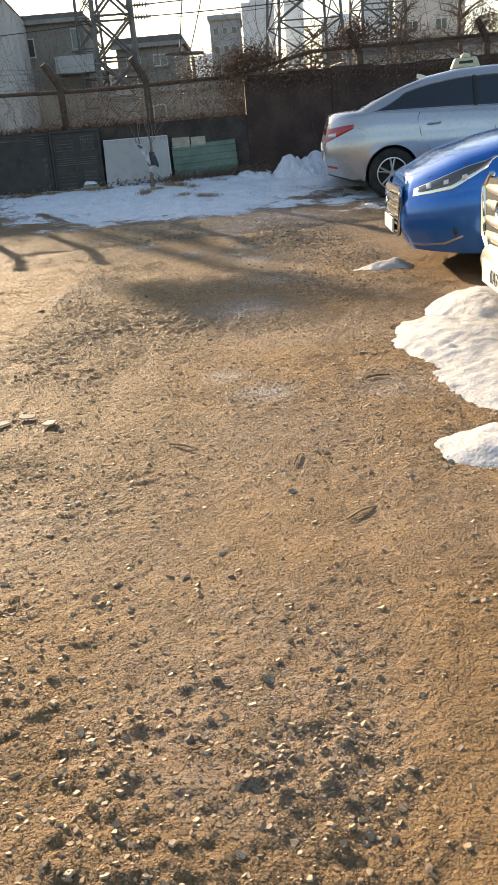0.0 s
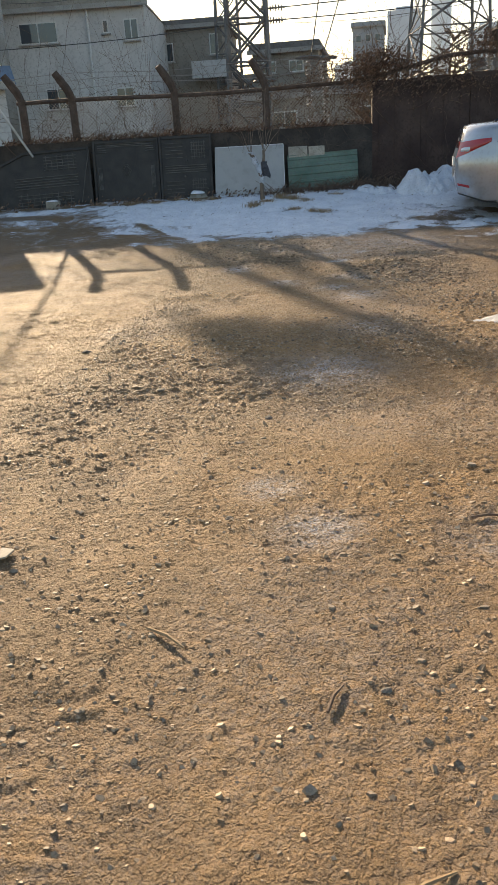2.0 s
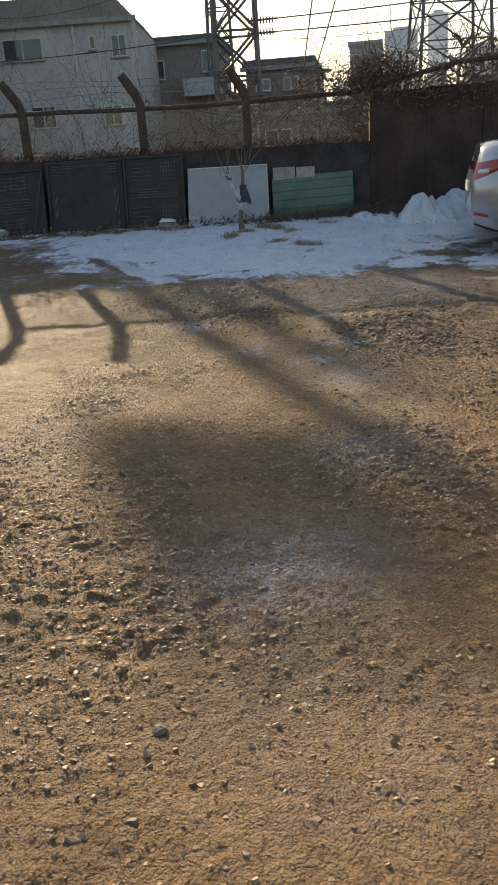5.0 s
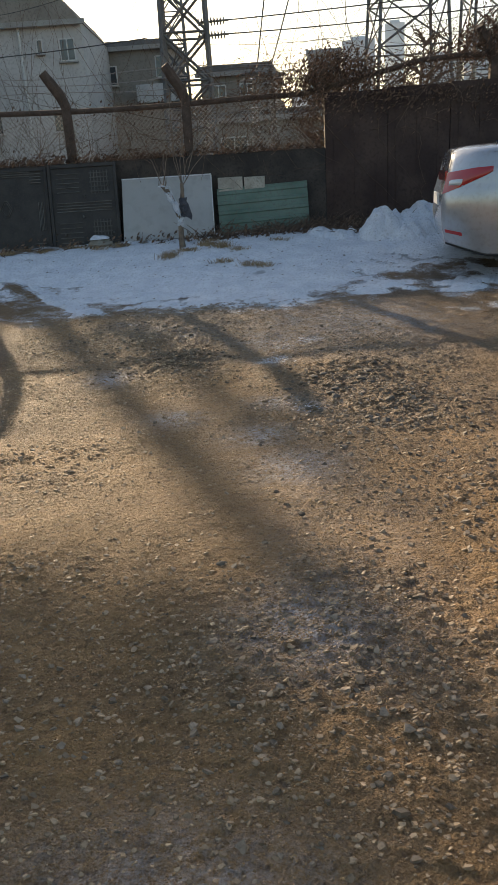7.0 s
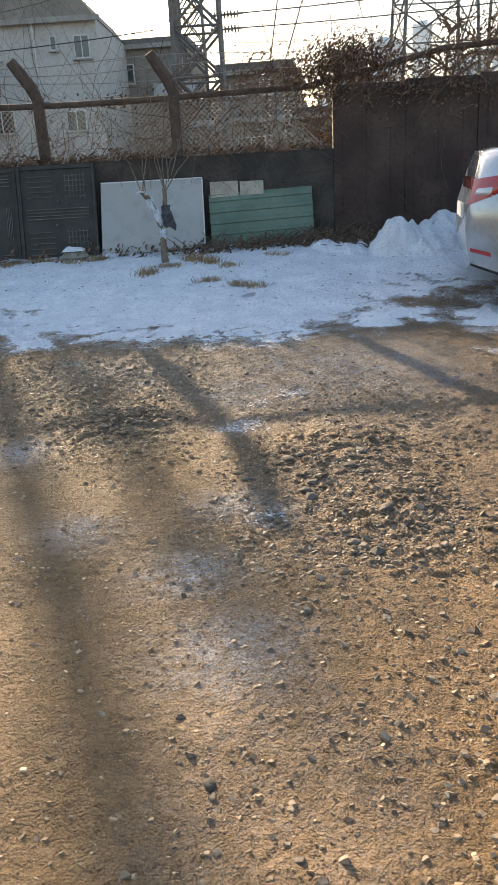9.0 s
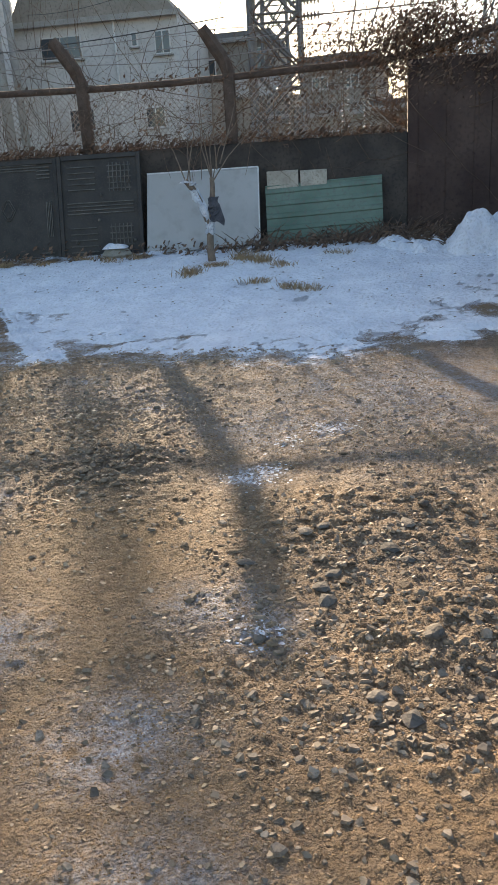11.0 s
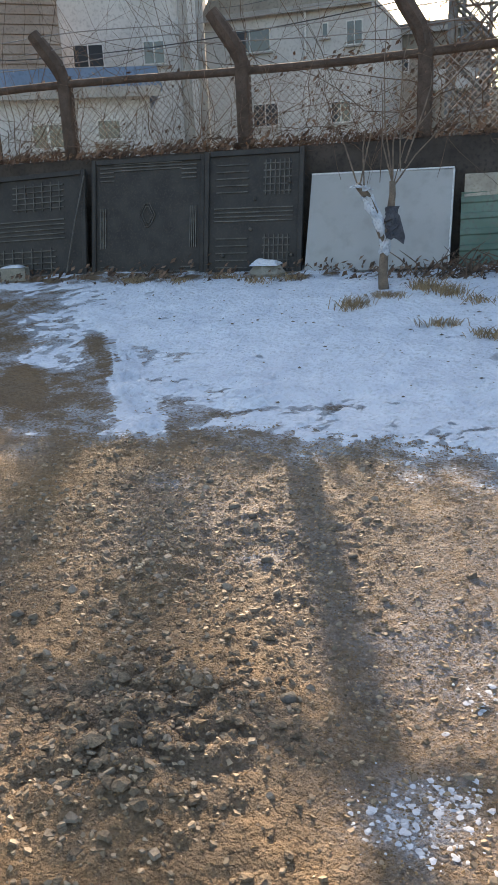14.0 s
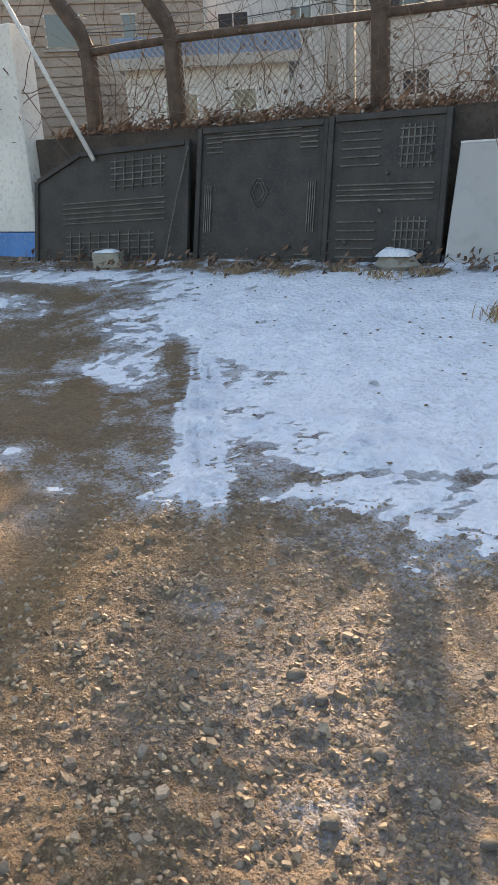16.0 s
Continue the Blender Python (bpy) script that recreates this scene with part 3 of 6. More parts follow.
CRUMB = ramp_mat("soil_crumb", (0.28, 0.175, 0.082), (0.42, 0.27, 0.135), 0.8, scale=3, fine=90, c3=(0.20, 0.125, 0.065), bump=0.0, island=0.35)
CHIP = ramp_mat("stone_chip", (0.30, 0.21, 0.125), (0.46, 0.335, 0.21), 0.6, scale=5, fine=120, c3=(0.19, 0.14, 0.09), bump=0.3, dist=0.003, island=0.4)
strew("soil_crumbs", "loose crumbs of sandy soil over the yard", CRUMB, 135000, 61, lambda u: 0.0018 + 0.0038 * u ** 2.2, 0.55, 1)
strew("gravel", "flat brown stone chips strewn on the dirt", CHIP, 48000, 62, lambda u: 0.0032 + 0.0085 * u ** 2.6, 0.30, 2, category="gravel")
strew("gravel", "coarse grey gravel pressed into the dirt", PEBBLE, 6500, 63, lambda u: 0.006 + 0.012 * u ** 2.8, 0.42, 2, 1.4, lambda x, y: spots(x, y, STONY) * 1.3 * smooth(5.5, 6.5, y) + 0.03, "gravel")
scatter("crumbled_clods", "dark crumbled clods of churned soil", CLOD, 1100, 7,
        lambda g: (lambda c: (c[0] + g.gauss(0, c[2]), c[1] + g.gauss(0, c[2])))(g.choice([(-2.1, 9.85, 0.17), (-2.1, 9.85, 0.3), (-0.75, 9.6, 0.28), (-0.55, 8.9, 0.25), (-1.1, 9.3, 0.3)])),
        lambda g: 0.005 + 0.014 * g.random() ** 2.5, 0.75, 0.35, "clods")


rng_d = random.Random(77)
deb = Mesh()
for _ in range(900):
    x, y = rng_d.uniform(-6.5, 0.5), 11.7 + 2.7 * rng_d.random() ** 0.7
    z = float(max(snow_z(x, y), ground_z(x, y)))
    r = 0.004 + 0.012 * rng_d.random() ** 3
    pts, faces = chip(rng_d, 0.35, 0.4)
    deb.add([(x + p[0] * r, y + p[1] * r, z + 0.001 + p[2] * r) for p in pts], faces)
tagged(part("snow_debris", deb, CLOD), "specks of soil and leaf strewn over the snow", "debris", kind="stuff")


def stone(x, y, r0, label, flat=0.55, material=STONE, seed=0, group="stones on the dirt"):
    rng = random.Random(seed + int(x * 1000) + int(y * 77))
    r = r0 * 0.52
    mesh = Mesh().add(*lump(rng, r, flat, 0.2))
    ob = part("stone", mesh, material, smooth=flat >= 0.55)
    ob.location = (x, y, gz(x, y) + r * flat * 0.3)
    return tagged(ob, label, "stone", group)


for x, y, r in ((-1.077, 2.253, 0.028), (-0.67, 1.834, 0.03), (-1.26, 4.94, 0.045), (-1.557, 2.772, 0.02), (-0.8, 2.03, 0.02), (-2.64, 6.06, 0.045), (-1.204, 3.904, 0.028), (-2.5, 5.7, 0.035), (-1.9, 5.3, 0.04), (-0.64, 3.1, 0.025)):
    stone(x, y, r, "flat dark stone chip lying on the dirt", 0.4)
for x, y, r in ((-2.187, 10.79, 0.04), (-2.368, 10.852, 0.035), (-1.941, 10.723, 0.03), (-1.823, 10.058, 0.038), (-2.461, 10.886, 0.042), (-2.181, 10.61, 0.045), (-2.67, 11.06, 0.035), (-1.028, 7.506, 0.035), (-1.254, 7.11, 0.028), (-0.695, 8.884, 0.05), (-1.125, 8.81, 0.035), (-0.79, 9.64, 0.045), (-2.66, 10.04, 0.03)):
    stone(x, y, r, "rounded grey-brown stone lying on the dirt", 0.55)
for i, (x, y) in enumerate(((-1.0, 9.16), (-1.02, 9.08), (-0.99, 9.02), (-1.09, 9.44), (-1.14, 9.4), (-0.86, 9.32), (-0.8, 9.26), (-0.8, 8.64), (-0.72, 8.58), (-1.28, 9.2), (-0.83, 9.5))):
    stone(x, y, 0.045 + 0.008 * (i % 3), "broken grey slate-like stone half sunk in dirt", 0.45, seed=i)

FROST = ramp_mat("frost", (0.56, 0.57, 0.60), (0.68, 0.69, 0.72), 0.6, scale=20, fine=90, bump=0.3, dist=0.004, island=0.12)
for cx, cy, r, n, big in ((-1.46, 9.84, 0.06, 170, 0.0065), (-1.40, 9.95, 0.035, 80, 0.0065), (-1.42, 10.28, 0.05, 70, 0.0065), (-1.26, 10.44, 0.06, 140, 0.0065), (-1.13, 8.84, 0.05, 80, 0.005)):
    scatter("frost", "broken flat crumbs of old white ice on dirt", FROST, n, int(cy * 100), lambda g: (cx + g.gauss(0, r), cy + g.gauss(0, r * 0.8)), lambda g: 0.002 + big * g.random() ** 2.2, 0.16, 0.3, "frost")

# ---- fence line ----
FA = radians(10.5)
FD = Vector((math.cos(FA), math.sin(FA), 0))
FN = Vector((-math.sin(FA), math.cos(FA), 0))      # away from the yard
F0 = Vector((-2.76, 15.0, 0))


def fp(s, z, off=0.0):
    """A point of the fence line: metres along it, height, metres behind it."""
    p = F0 + FD * s + FN * off
    return Vector((p.x, p.y, z))


FM = Matrix((FD, FN, Vector((0, 0, 1)))).transposed()


def fbox(mesh, s0, s1, z0, z1, o0, o1):
    mesh.box(fp((s0 + s1) / 2, (z0 + z1) / 2, (o0 + o1) / 2), (s1 - s0, o1 - o0, z1 - z0), FM)
    return mesh


wall = tagged(part("wall_fence", fbox(Mesh(), -4.95, 1.35, -0.2, 1.42, 0.02, 0.24), WALLC, bevel=0.01), "low soot-dark concrete wall below the mesh fence", "wall", kind="structure")
tall = thing("wall_tall", "tall dark wall of rusty sheet panels", "wall", kind="structure")
for i in range(14):
    a = 1.35 + i * 0.78
    fbox(m := Mesh(), a, a + 0.775, -0.2, 2.04 + 0.02 * (i % 3), 0.02 + 0.012 * (i % 2), 0.14)
    for k in range(3):
        fbox(m, a + 0.10 + k * 0.26, a + 0.13 + k * 0.26, 0.3, 2.02, 0.012 + 0.012 * (i % 2), 0.02 + 0.012 * (i % 2))
    part("panel", m, RUSTWALL, tall)
ww = tagged(part("wall_white", fbox(Mesh(), -14, -4.955, 0.655, 2.32, -0.10, 0.15), WHITEWALL, bevel=0.01), "whitewashed wall with dry creepers", "wall", kind="structure")
tagged(part("wall_blue_base", fbox(Mesh(), -14, -4.955, -0.3, 0.65, -0.115, 0.16), BLUEWALL, bevel=0.01), "peeling bright blue painted wall base", "wall", kind="structure")

# coping of dead creeper and snow crumbs along the wall
POSTS = [-4.32, -3.49, -1.82, -0.35, 3.45, 5.8, 7.6]


def fence_post(s):
    tall_part = s > 1.3
    p = thing("fence_post", "rusty steel fence post with an outward bent arm", "fence post", pose(*fp(s, 1.40 if not tall_part else 1.95, 0.10), 0, 0, 10.5), "posts of the mesh fence")
    h = 0.70 if not tall_part else 0.35
    part("shaft", Mesh().box((0, 0, h / 2), (0.11, 0.10, h)), POSTM, p, bevel=0.01)
    part("arm", Mesh().tube([(0, 0, h - 0.03), (-0.05, -0.02, h + 0.10), (-0.14, -0.05, h + 0.24), (-0.22, -0.08, h + 0.36)], [0.06, 0.066, 0.065, 0.055], 8), POSTM, p)
    return p


for s in POSTS:
    fence_post(s)
rail = tagged(part("fence_rail", Mesh().tube([fp(s, 2.03 + 0.02 * math.sin(s * 1.3) + (0.0 if s < 1.2 else 0.35 * min(1, (s - 1.2) / 1.5)), 0.09) for s in np.linspace(-4.4, 9, 28)], 0.032, 8), POSTM, smooth=True), "thick rusty top rail of the mesh fence", "fence rail")
net = Mesh()
S0, S1, Z0, Z1 = -4.35, 1.3, 1.43, 2.02
for k in range(int((S1 - S0 + 0.6) / 0.055)):
    for sgn in (1, -1):
        a = S0 - 0.6 + k * 0.055 if sgn > 0 else S0 + k * 0.055
        pts = []
        for zz in (Z0, Z1):
            ss = a + sgn * (zz - Z0)
            pts.append((ss, zz))
        (sa, za), (sb, zb) = pts
        if min(sa, sb) < S0 or max(sa, sb) > S1:
            continue
        net.tube([fp(sa, za, 0.10 + 0.004 * sgn), fp(sb, zb, 0.10 + 0.004 * sgn)], 0.0034, 3, False)
tagged(part("chain_link_mesh", net, WIRE), "galvanised chain-link mesh between the posts", "mesh fence", kind="stuff")
for k, (dz, ds, do) in enumerate(((0.14, -0.07, -0.04), (0.24, -0.14, -0.06), (0.33, -0.2, -0.08))):
    w = Mesh()
    w.tube([fp(s + ds, 2.08 + dz + 0.025 * math.sin(s * 2.1 + k), 0.10 + do) for s in np.linspace(-4.3, 1.2, 40)], 0.004, 4, False)
    rng = random.Random(k)
    for j in range(70):
        s = -4.3 + j * 0.079
        c = fp(s + ds, 2.08 + dz + 0.025 * math.sin(s * 2.1 + k), 0.10 + do)
        d = Vector((rng.uniform(-1, 1), rng.uniform(-1, 1), rng.uniform(-1, 1))).normalized() * 0.02
        w.tube([c - d, c + d], 0.0025, 3, False)
    tagged(part("barbed_wire", w, WIRE), "slack barbed wire strung between the post arms", "barbed wire")


def vines(name, label, n, seed, start, rise, wander, rad, steps_n=11):
    rng = random.Random(seed)
    mesh = Mesh()
    for _ in range(n):
        s, z, o = start(rng)
        ds, dz = rng.uniform(-1, 1) * wander, rise * rng.uniform(0.3, 1.2)
        pts = []
        for _ in range(steps_n):
            pts.append(fp(s, z, o))
            ds += rng.gauss(0, wander * 0.6)
            dz += rng.gauss(0, abs(rise) * 0.5 + 0.012)
            s, z, o = s + ds, max(z + dz, 0.5), min(max(o + rng.gauss(0, 0.02), -0.06), 0.3)
        r = rad * rng.uniform(0.5, 1.3)
        mesh.tube(pts, [r * (1 - 0.7 * i / steps_n) for i in range(steps_n)], 3, False)
    return tagged(part(name, mesh, VINE), label, "vines", kind="stuff")


vines("creeper", "tangle of bare creepers woven through the mesh fence", 260, 11, lambda g: (g.uniform(-4.3, 1.3), g.uniform(1.35, 1.6), g.uniform(0.0, 0.2)), 0.05, 0.05, 0.004, 14)
vines("creeper", "thicket of bare brown creepers over the tall wall", 420, 12, lambda g: (g.uniform(-0.4, 9), g.uniform(1.55, 2.3), g.uniform(-0.03, 0.25)), 0.04, 0.06, 0.005, 14)
vines("creeper", "dry creeper stems hanging on the whitewashed wall", 26, 13, lambda g: (g.uniform(-5.9, -4.95), g.uniform(1.3, 2.2), -0.125), -0.05, 0.04, 0.006)
vines("creeper", "dry creeper stems climbing the white board", 22, 14, lambda g: (g.uniform(-1.3, -0.55), 0.5, g.uniform(-0.26, -0.22)), 0.05, 0.035, 0.006, 9)


def leaves(name, label, n, seed, place, size, material=LEAF):
    rng = random.Random(seed)
    mesh = Mesh()
    for _ in range(n):
        c = place(rng)
        r = size * rng.uniform(0.5, 1.4)
        a = Vector((rng.gauss(0, 1), rng.gauss(0, 1), rng.gauss(0, 1))).normalized()
        b = a.orthogonal().normalized()
        w = a.cross(b) * r * 0.45
        b = b * r
        mesh.add([c - b, c - w + a * r * 0.12, c + b, c + w + a * r * 0.18], [(0, 1, 2), (0, 2, 3)])
    return tagged(part(name, mesh, material), label, "dry leaves", kind="stuff")


leaves("creeper_leaves", "withered brown leaves along the top of the low wall", 2600, 21, lambda g: fp(g.uniform(-4.7, 1.3), 1.42 + abs(g.gauss(0, 0.045)), g.uniform(-0.04, 0.24)), 0.028)
leaves("creeper_leaves", "withered leaves caught in the mesh fence", 1500, 22, lambda g: fp(0.5 + g.gauss(0, 1.1) if g.random() < 0.75 else g.uniform(-4, 1), g.uniform(1.45, 2.12), g.gauss(0.1, 0.04)), 0.022)


def thick(g):
    s = g.uniform(0.3, 9)
    c = 2.10 + 0.10 * math.sin(s * 2.3) + 0.35 * smooth(1.2, 3.6, s)
    if g.random() < 0.42:
        s0, c0 = g.choice([(1.35, 2.30), (3.45, 2.62), (1.6, 2.34), (1.85, 2.25), (3.3, 2.5), (5.8, 2.62), (1.2, 2.2)])
        return fp(s0 + g.gauss(0, 0.16), c0 + g.gauss(0, 0.12), g.gauss(0.1, 0.1))
    return fp(s, c + g.gauss(0, 0.12), g.gauss(0.1, 0.09))


leaves("creeper_leaves", "matted red-brown withered leaves topping the tall wall", 16000, 23, thick, 0.021)
leaves("creeper_leaves", "curtain of dead leaves hanging down the tall wall", 2600, 24, lambda g: fp(g.uniform(0.9, 9), 2.02 - abs(g.gauss(0, 0.16)), g.uniform(-0.05, 0.0)), 0.022)
leaves("leaf_litter", "brown leaf litter and brush at the wall foot", 2600, 25, lambda g: (lambda p: Vector((p.x, p.y, gz(p.x, p.y) + 0.01 + abs(g.gauss(0, 0.05)))))(fp(g.choice([g.uniform(-4.8, 2.6), g.gauss(0.7, 0.65), g.gauss(1.7, 0.35)]), 0, g.uniform(-0.75, -0.02))), 0.028)


def brush(x, y, seed, hgt, n=26):
    """A low heap of broken dry twigs."""
    rng = random.Random(seed)
    mesh = Mesh()
    z = gz(x, y)
    for _ in range(n):
        a, l = rng.uniform(0, math.tau), rng.uniform(0.12, 0.32)
        c = Vector((x + rng.gauss(0, 0.13), y + rng.gauss(0, 0.08), z + rng.uniform(0.0, 0.03)))
        e = c + Vector((math.cos(a) * l, math.sin(a) * l * 0.6, rng.uniform(0.1, 1) * hgt))
        mesh.tube([c, (c + e) / 2 + Vector((rng.gauss(0, 0.02), 0, 0.02)), e], [0.006, 0.005, 0.002], 3, False)
    return tagged(part("brushwood", mesh, VINE), "heap of broken dry brown twigs in the snow", "brush", "brush along the wall")


for i, (s, o) in enumerate(((0.35, -0.5), (0.7, -0.45), (1.05, -0.6), (1.45, -0.7), (1.25, -0.35), (-0.05, -0.62), (1.7, -0.85), (1.9, -0.5), (2.3, -0.45), (2.6, -0.5))):
    p = fp(s, 0, o)
    brush(p.x, p.y, 70 + i, 0.16 + 0.04 * (i % 3), 34)


def tuft(x, y, seed, n=46, hgt=0.11):
    rng = random.Random(seed)
    mesh = Mesh()
    z = gz(x, y)
    for _ in range(n):
        a = rng.uniform(0, math.tau)
        c = Vector((x + rng.gauss(0, 0.06), y + rng.gauss(0, 0.03), z))
        t = c + Vector((math.cos(a) * rng.uniform(0.03, 0.12), math.sin(a) * 0.06, hgt * rng.uniform(0.4, 1.2)))
        q = Vector((0.0028, 0, 0))
        mid = (c + t) / 2 + Vector((0, 0, 0.02))
        mesh.add([c - q, c + q, mid + q * 0.8, mid - q * 0.8, t], [(0, 1, 2, 3), (3, 2, 4)])
    return tagged(part("grass_tuft", mesh, STRAW), "tuft of dry straw-coloured grass poking through snow", "grass", "dry tufts in the snow")


for i, (x, y) in enumerate(((-2.75, 13.95), (-2.55, 13.85), (-3.1, 13.55), (-2.95, 13.75), (-2.35, 13.75), (-2.0, 13.2), (-2.15, 13.25), (-3.9, 14.2), (-4.4, 14.1), (-4.75, 13.9), (-4.1, 14.0), (-5.2, 13.9), (-1.9, 14.1), (-2.45, 13.35))):
    tuft(x, y, 200 + i, 130 if i < 4 else 60, 0.10 if i < 3 else 0.06)


# ---- things leaning on the wall ----
def lean_frame(s, z, off, tilt, turn=0.0):
    """Pose of a panel: x along the fence, z up the panel, leaning back by tilt degrees."""
    return pose(*fp(s, z, off), -tilt, turn, math.degrees(FA))


def base_z(s, off):
    p = fp(s, 0, off)
    return gz(p.x, p.y)


board = thing("white_board", "white laminated board leaning on the dark wall", "board", lean_frame(-0.67, 0.43, -0.27, 17.5))
part("panel", Mesh().prism([(-0.57, 0.0), (0.56, 0.05), (0.57, 0.79), (-0.55, 0.795)], 0.022, Matrix()), BOARD, board, bevel=0.003)
part("edge_strip", Mesh().box((0.569, 0.011, 0.42), (0.012, 0.034, 0.74)), PIPE, board)
part("edge_strip", Mesh().box((0.01, 0.011, 0.798), (1.12, 0.034, 0.012)), PIPE, board)

green = thing("green_sheet", "dented green corrugated metal sheet leaning on the wall", "metal sheet", lean_frame(0.53, 0.42, -0.15, 11, -1.0))
gm = Mesh()
prof = [(0.0, 0.0)]
for i in range(5):
    z = 0.12 * i
    prof += [(0.0, z + 0.04), (-0.012, z + 0.05), (-0.012, z + 0.085), (0.0, z + 0.095), (0.0, z + 0.12)]
n = len(prof)
gm.add([(-0.56, y, z) for y, z in prof] + [(0.58, y + 0.01, z + 0.02) for y, z in prof], [(i, i + 1, n + i + 1, n + i) for i in range(n - 1)])
part("sheet", gm, GREEN, green)
part("folded_edge", Mesh().tube([(-0.56, 0, 0.60), (0.58, 0.01, 0.62)], 0.008, 6), GREEN, green)
for s0, s1, h in ((-0.02, 0.29, 0.70), (0.31, 0.57, 0.69)):
    sl = thing("slab", "stained pale slab standing behind the green sheet", "slab", lean_frame((s0 + s1) / 2, 0.44, -0.045, 2), "pale slabs")
    part("plate", Mesh().box((0, 0, h / 2), (s1 - s0, 0.03, h)), SLAB, sl, bevel=0.004)


def gate_panel(s0, s1, h, tilt, design, label, off=-0.26, z=0.30, turn=0.0):
    w = s1 - s0
    g = thing("gate_leaf", label, "gate", lean_frame((s0 + s1) / 2, z, off, tilt, turn), "old gate leaves along the wall")
    low = h * 0.80 if design == 0 else h      # one leaf has its top sloping down to one side
    bend = -w * 0.18 if design == 0 else -w / 2 + 0.05
    part("plate", Mesh().prism([(-w / 2, 0), (w / 2, 0), (w / 2, h), (bend, h), (-w / 2, low)], 0.012, pose(0, 0.006, 0)), GATE, g)
    for x, top in ((-w / 2 + 0.02, low), (w / 2 - 0.02, h)):
        part("stile", Mesh().box((x, 0, top / 2), (0.04, 0.035, top)), GATE, g, bevel=0.004)
    part("crossbar", Mesh().box((0, 0, 0.02), (w - 0.084, 0.035, 0.04)), GATE, g, bevel=0.004)
    part("crossbar", Mesh().prism([(bend, h - 0.04), (w / 2 - 0.042, h - 0.04), (w / 2 - 0.042, h), (bend, h)], 0.035, pose(0, -0.0175, 0)), GATE, g)
    if design == 0:
        part("crossbar", Mesh().prism([(-w / 2 + 0.042, low - 0.02), (bend - 0.003, h - 0.04), (bend - 0.003, h), (-w / 2 + 0.042, low + 0.02)], 0.035, pose(0, -0.0175, 0)), GATE, g)

    def bars(x0, x1, z0, z1, n, upright):
        for i in range(n):
            q = (i + 0.5) / n
            c, sz = (((x0 + (x1 - x0) * q), 0, (z0 + z1) / 2), (0.009, 0.012, z1 - z0)) if upright else (((x0 + x1) / 2, 0, z0 + (z1 - z0) * q), (x1 - x0, 0.012, 0.009))
            part("bar", Mesh().box(c, sz), GATEBAR, g, "worn shiny bar")
    if design == 0:
        bars(-w * 0.30, w * 0.36, h * 0.42, h * 0.62, 5, False)
        bars(w * 0.02, w * 0.36, h * 0.68, h * 0.92, 6, True)
        bars(w * 0.02, w * 0.36, h * 0.68, h * 0.92, 5, False)
        bars(-w * 0.28, w * 0.3, h * 0.10, h * 0.36, 5, False)
        bars(-w * 0.28, w * 0.3, h * 0.10, h * 0.36, 9, True)
    elif design == 1:
        for sx in (-1, 1):
            bars(sx * w * 0.40 - 0.035, sx * w * 0.40 + 0.035, h * 0.30, h * 0.62, 4, True)
            bars(sx * w * 0.36 - 0.07, sx * w * 0.36 + 0.07, h * 0.04, h * 0.17, 4, False)
            bars(sx * w * 0.36 - 0.07, sx * w * 0.36 + 0.07, h * 0.82, h * 0.95, 4, False)
        bars(-w * 0.30, w * 0.30, h * 0.03, h * 0.13, 4, False)
        bars(-w * 0.30, w * 0.30, h * 0.90, h * 0.97, 3, False)
        for k in (1.0, 0.7):
            part("diamond", Mesh().tube([(0.075 * k, 0, h * 0.56), (0.02 * k, 0, h * 0.56 + 0.10 * k), (-0.02 * k, 0, h * 0.56 + 0.10 * k), (-0.075 * k, 0, h * 0.56), (-0.02 * k, 0, h * 0.56 - 0.10 * k), (0.02 * k, 0, h * 0.56 - 0.10 * k), (0.075 * k, 0, h * 0.56)], 0.005, 5), GATEBAR, g, "raised diamond ornament")
    else:
        for z0, z1 in ((0.08, 0.36), (0.66, 0.92)):
            bars(w * 0.10, w * 0.38, h * z0, h * z1, 6, True)
            bars(w * 0.10, w * 0.38, h * z0, h * z1, 5, False)
            bars(-w * 0.38, -w * 0.05, h * z0, h * z1, 5, False)
        bars(-w * 0.40, w * 0.40, h * 0.45, h * 0.58, 4, False)
        for x, q in ((-0.02, 0.4), (0.02, 0.63), (-0.3, 0.2), (0.4, 0.2), (0.36, 0.75)):
            part("rosette", Mesh().lathe([(0.0, 0.012), (0.012, 0.009), (0.018, 0.0)], 8, Matrix.Rotation(radians(90), 3, "X"), (x * w, -0.008, q * h)), GATEBAR, g, "round rivet rosette")
    return g


gate_panel(-4.86, -3.25, 1.03, 13, 0, "dark metal gate leaf with barred ornament, leaning crookedly", -0.29, 0.30, -2.0)
gate_panel(-3.23, -2.14, 1.09, 12, 1, "dark metal gate leaf with a diamond ornament", -0.24, 0.33)
gate_panel(-2.13, -1.27, 1.06, 12, 2, "dark metal gate leaf with lattice bars and rosettes", -0.26, 0.37)
lp = thing("leaning_pole", "thin white pipe propped aslant over the wall corner", "pole")
part("tube", Mesh().tube([fp(-4.20, 1.22, -0.12), fp(-5.02, 2.62, -0.13), fp(-5.5, 3.4, -0.13)], 0.02, 10), PIPE, lp, smooth=True)
sp = thing("gate_strut", "pale bent steel strut lying along the gate", "strut")
part("strut", Mesh().tube([fp(-3.28, 1.28, -0.10), fp(-3.36, 0.9, -0.2), fp(-3.46, 0.36, -0.33)], 0.008, 6), GATEBAR, sp)


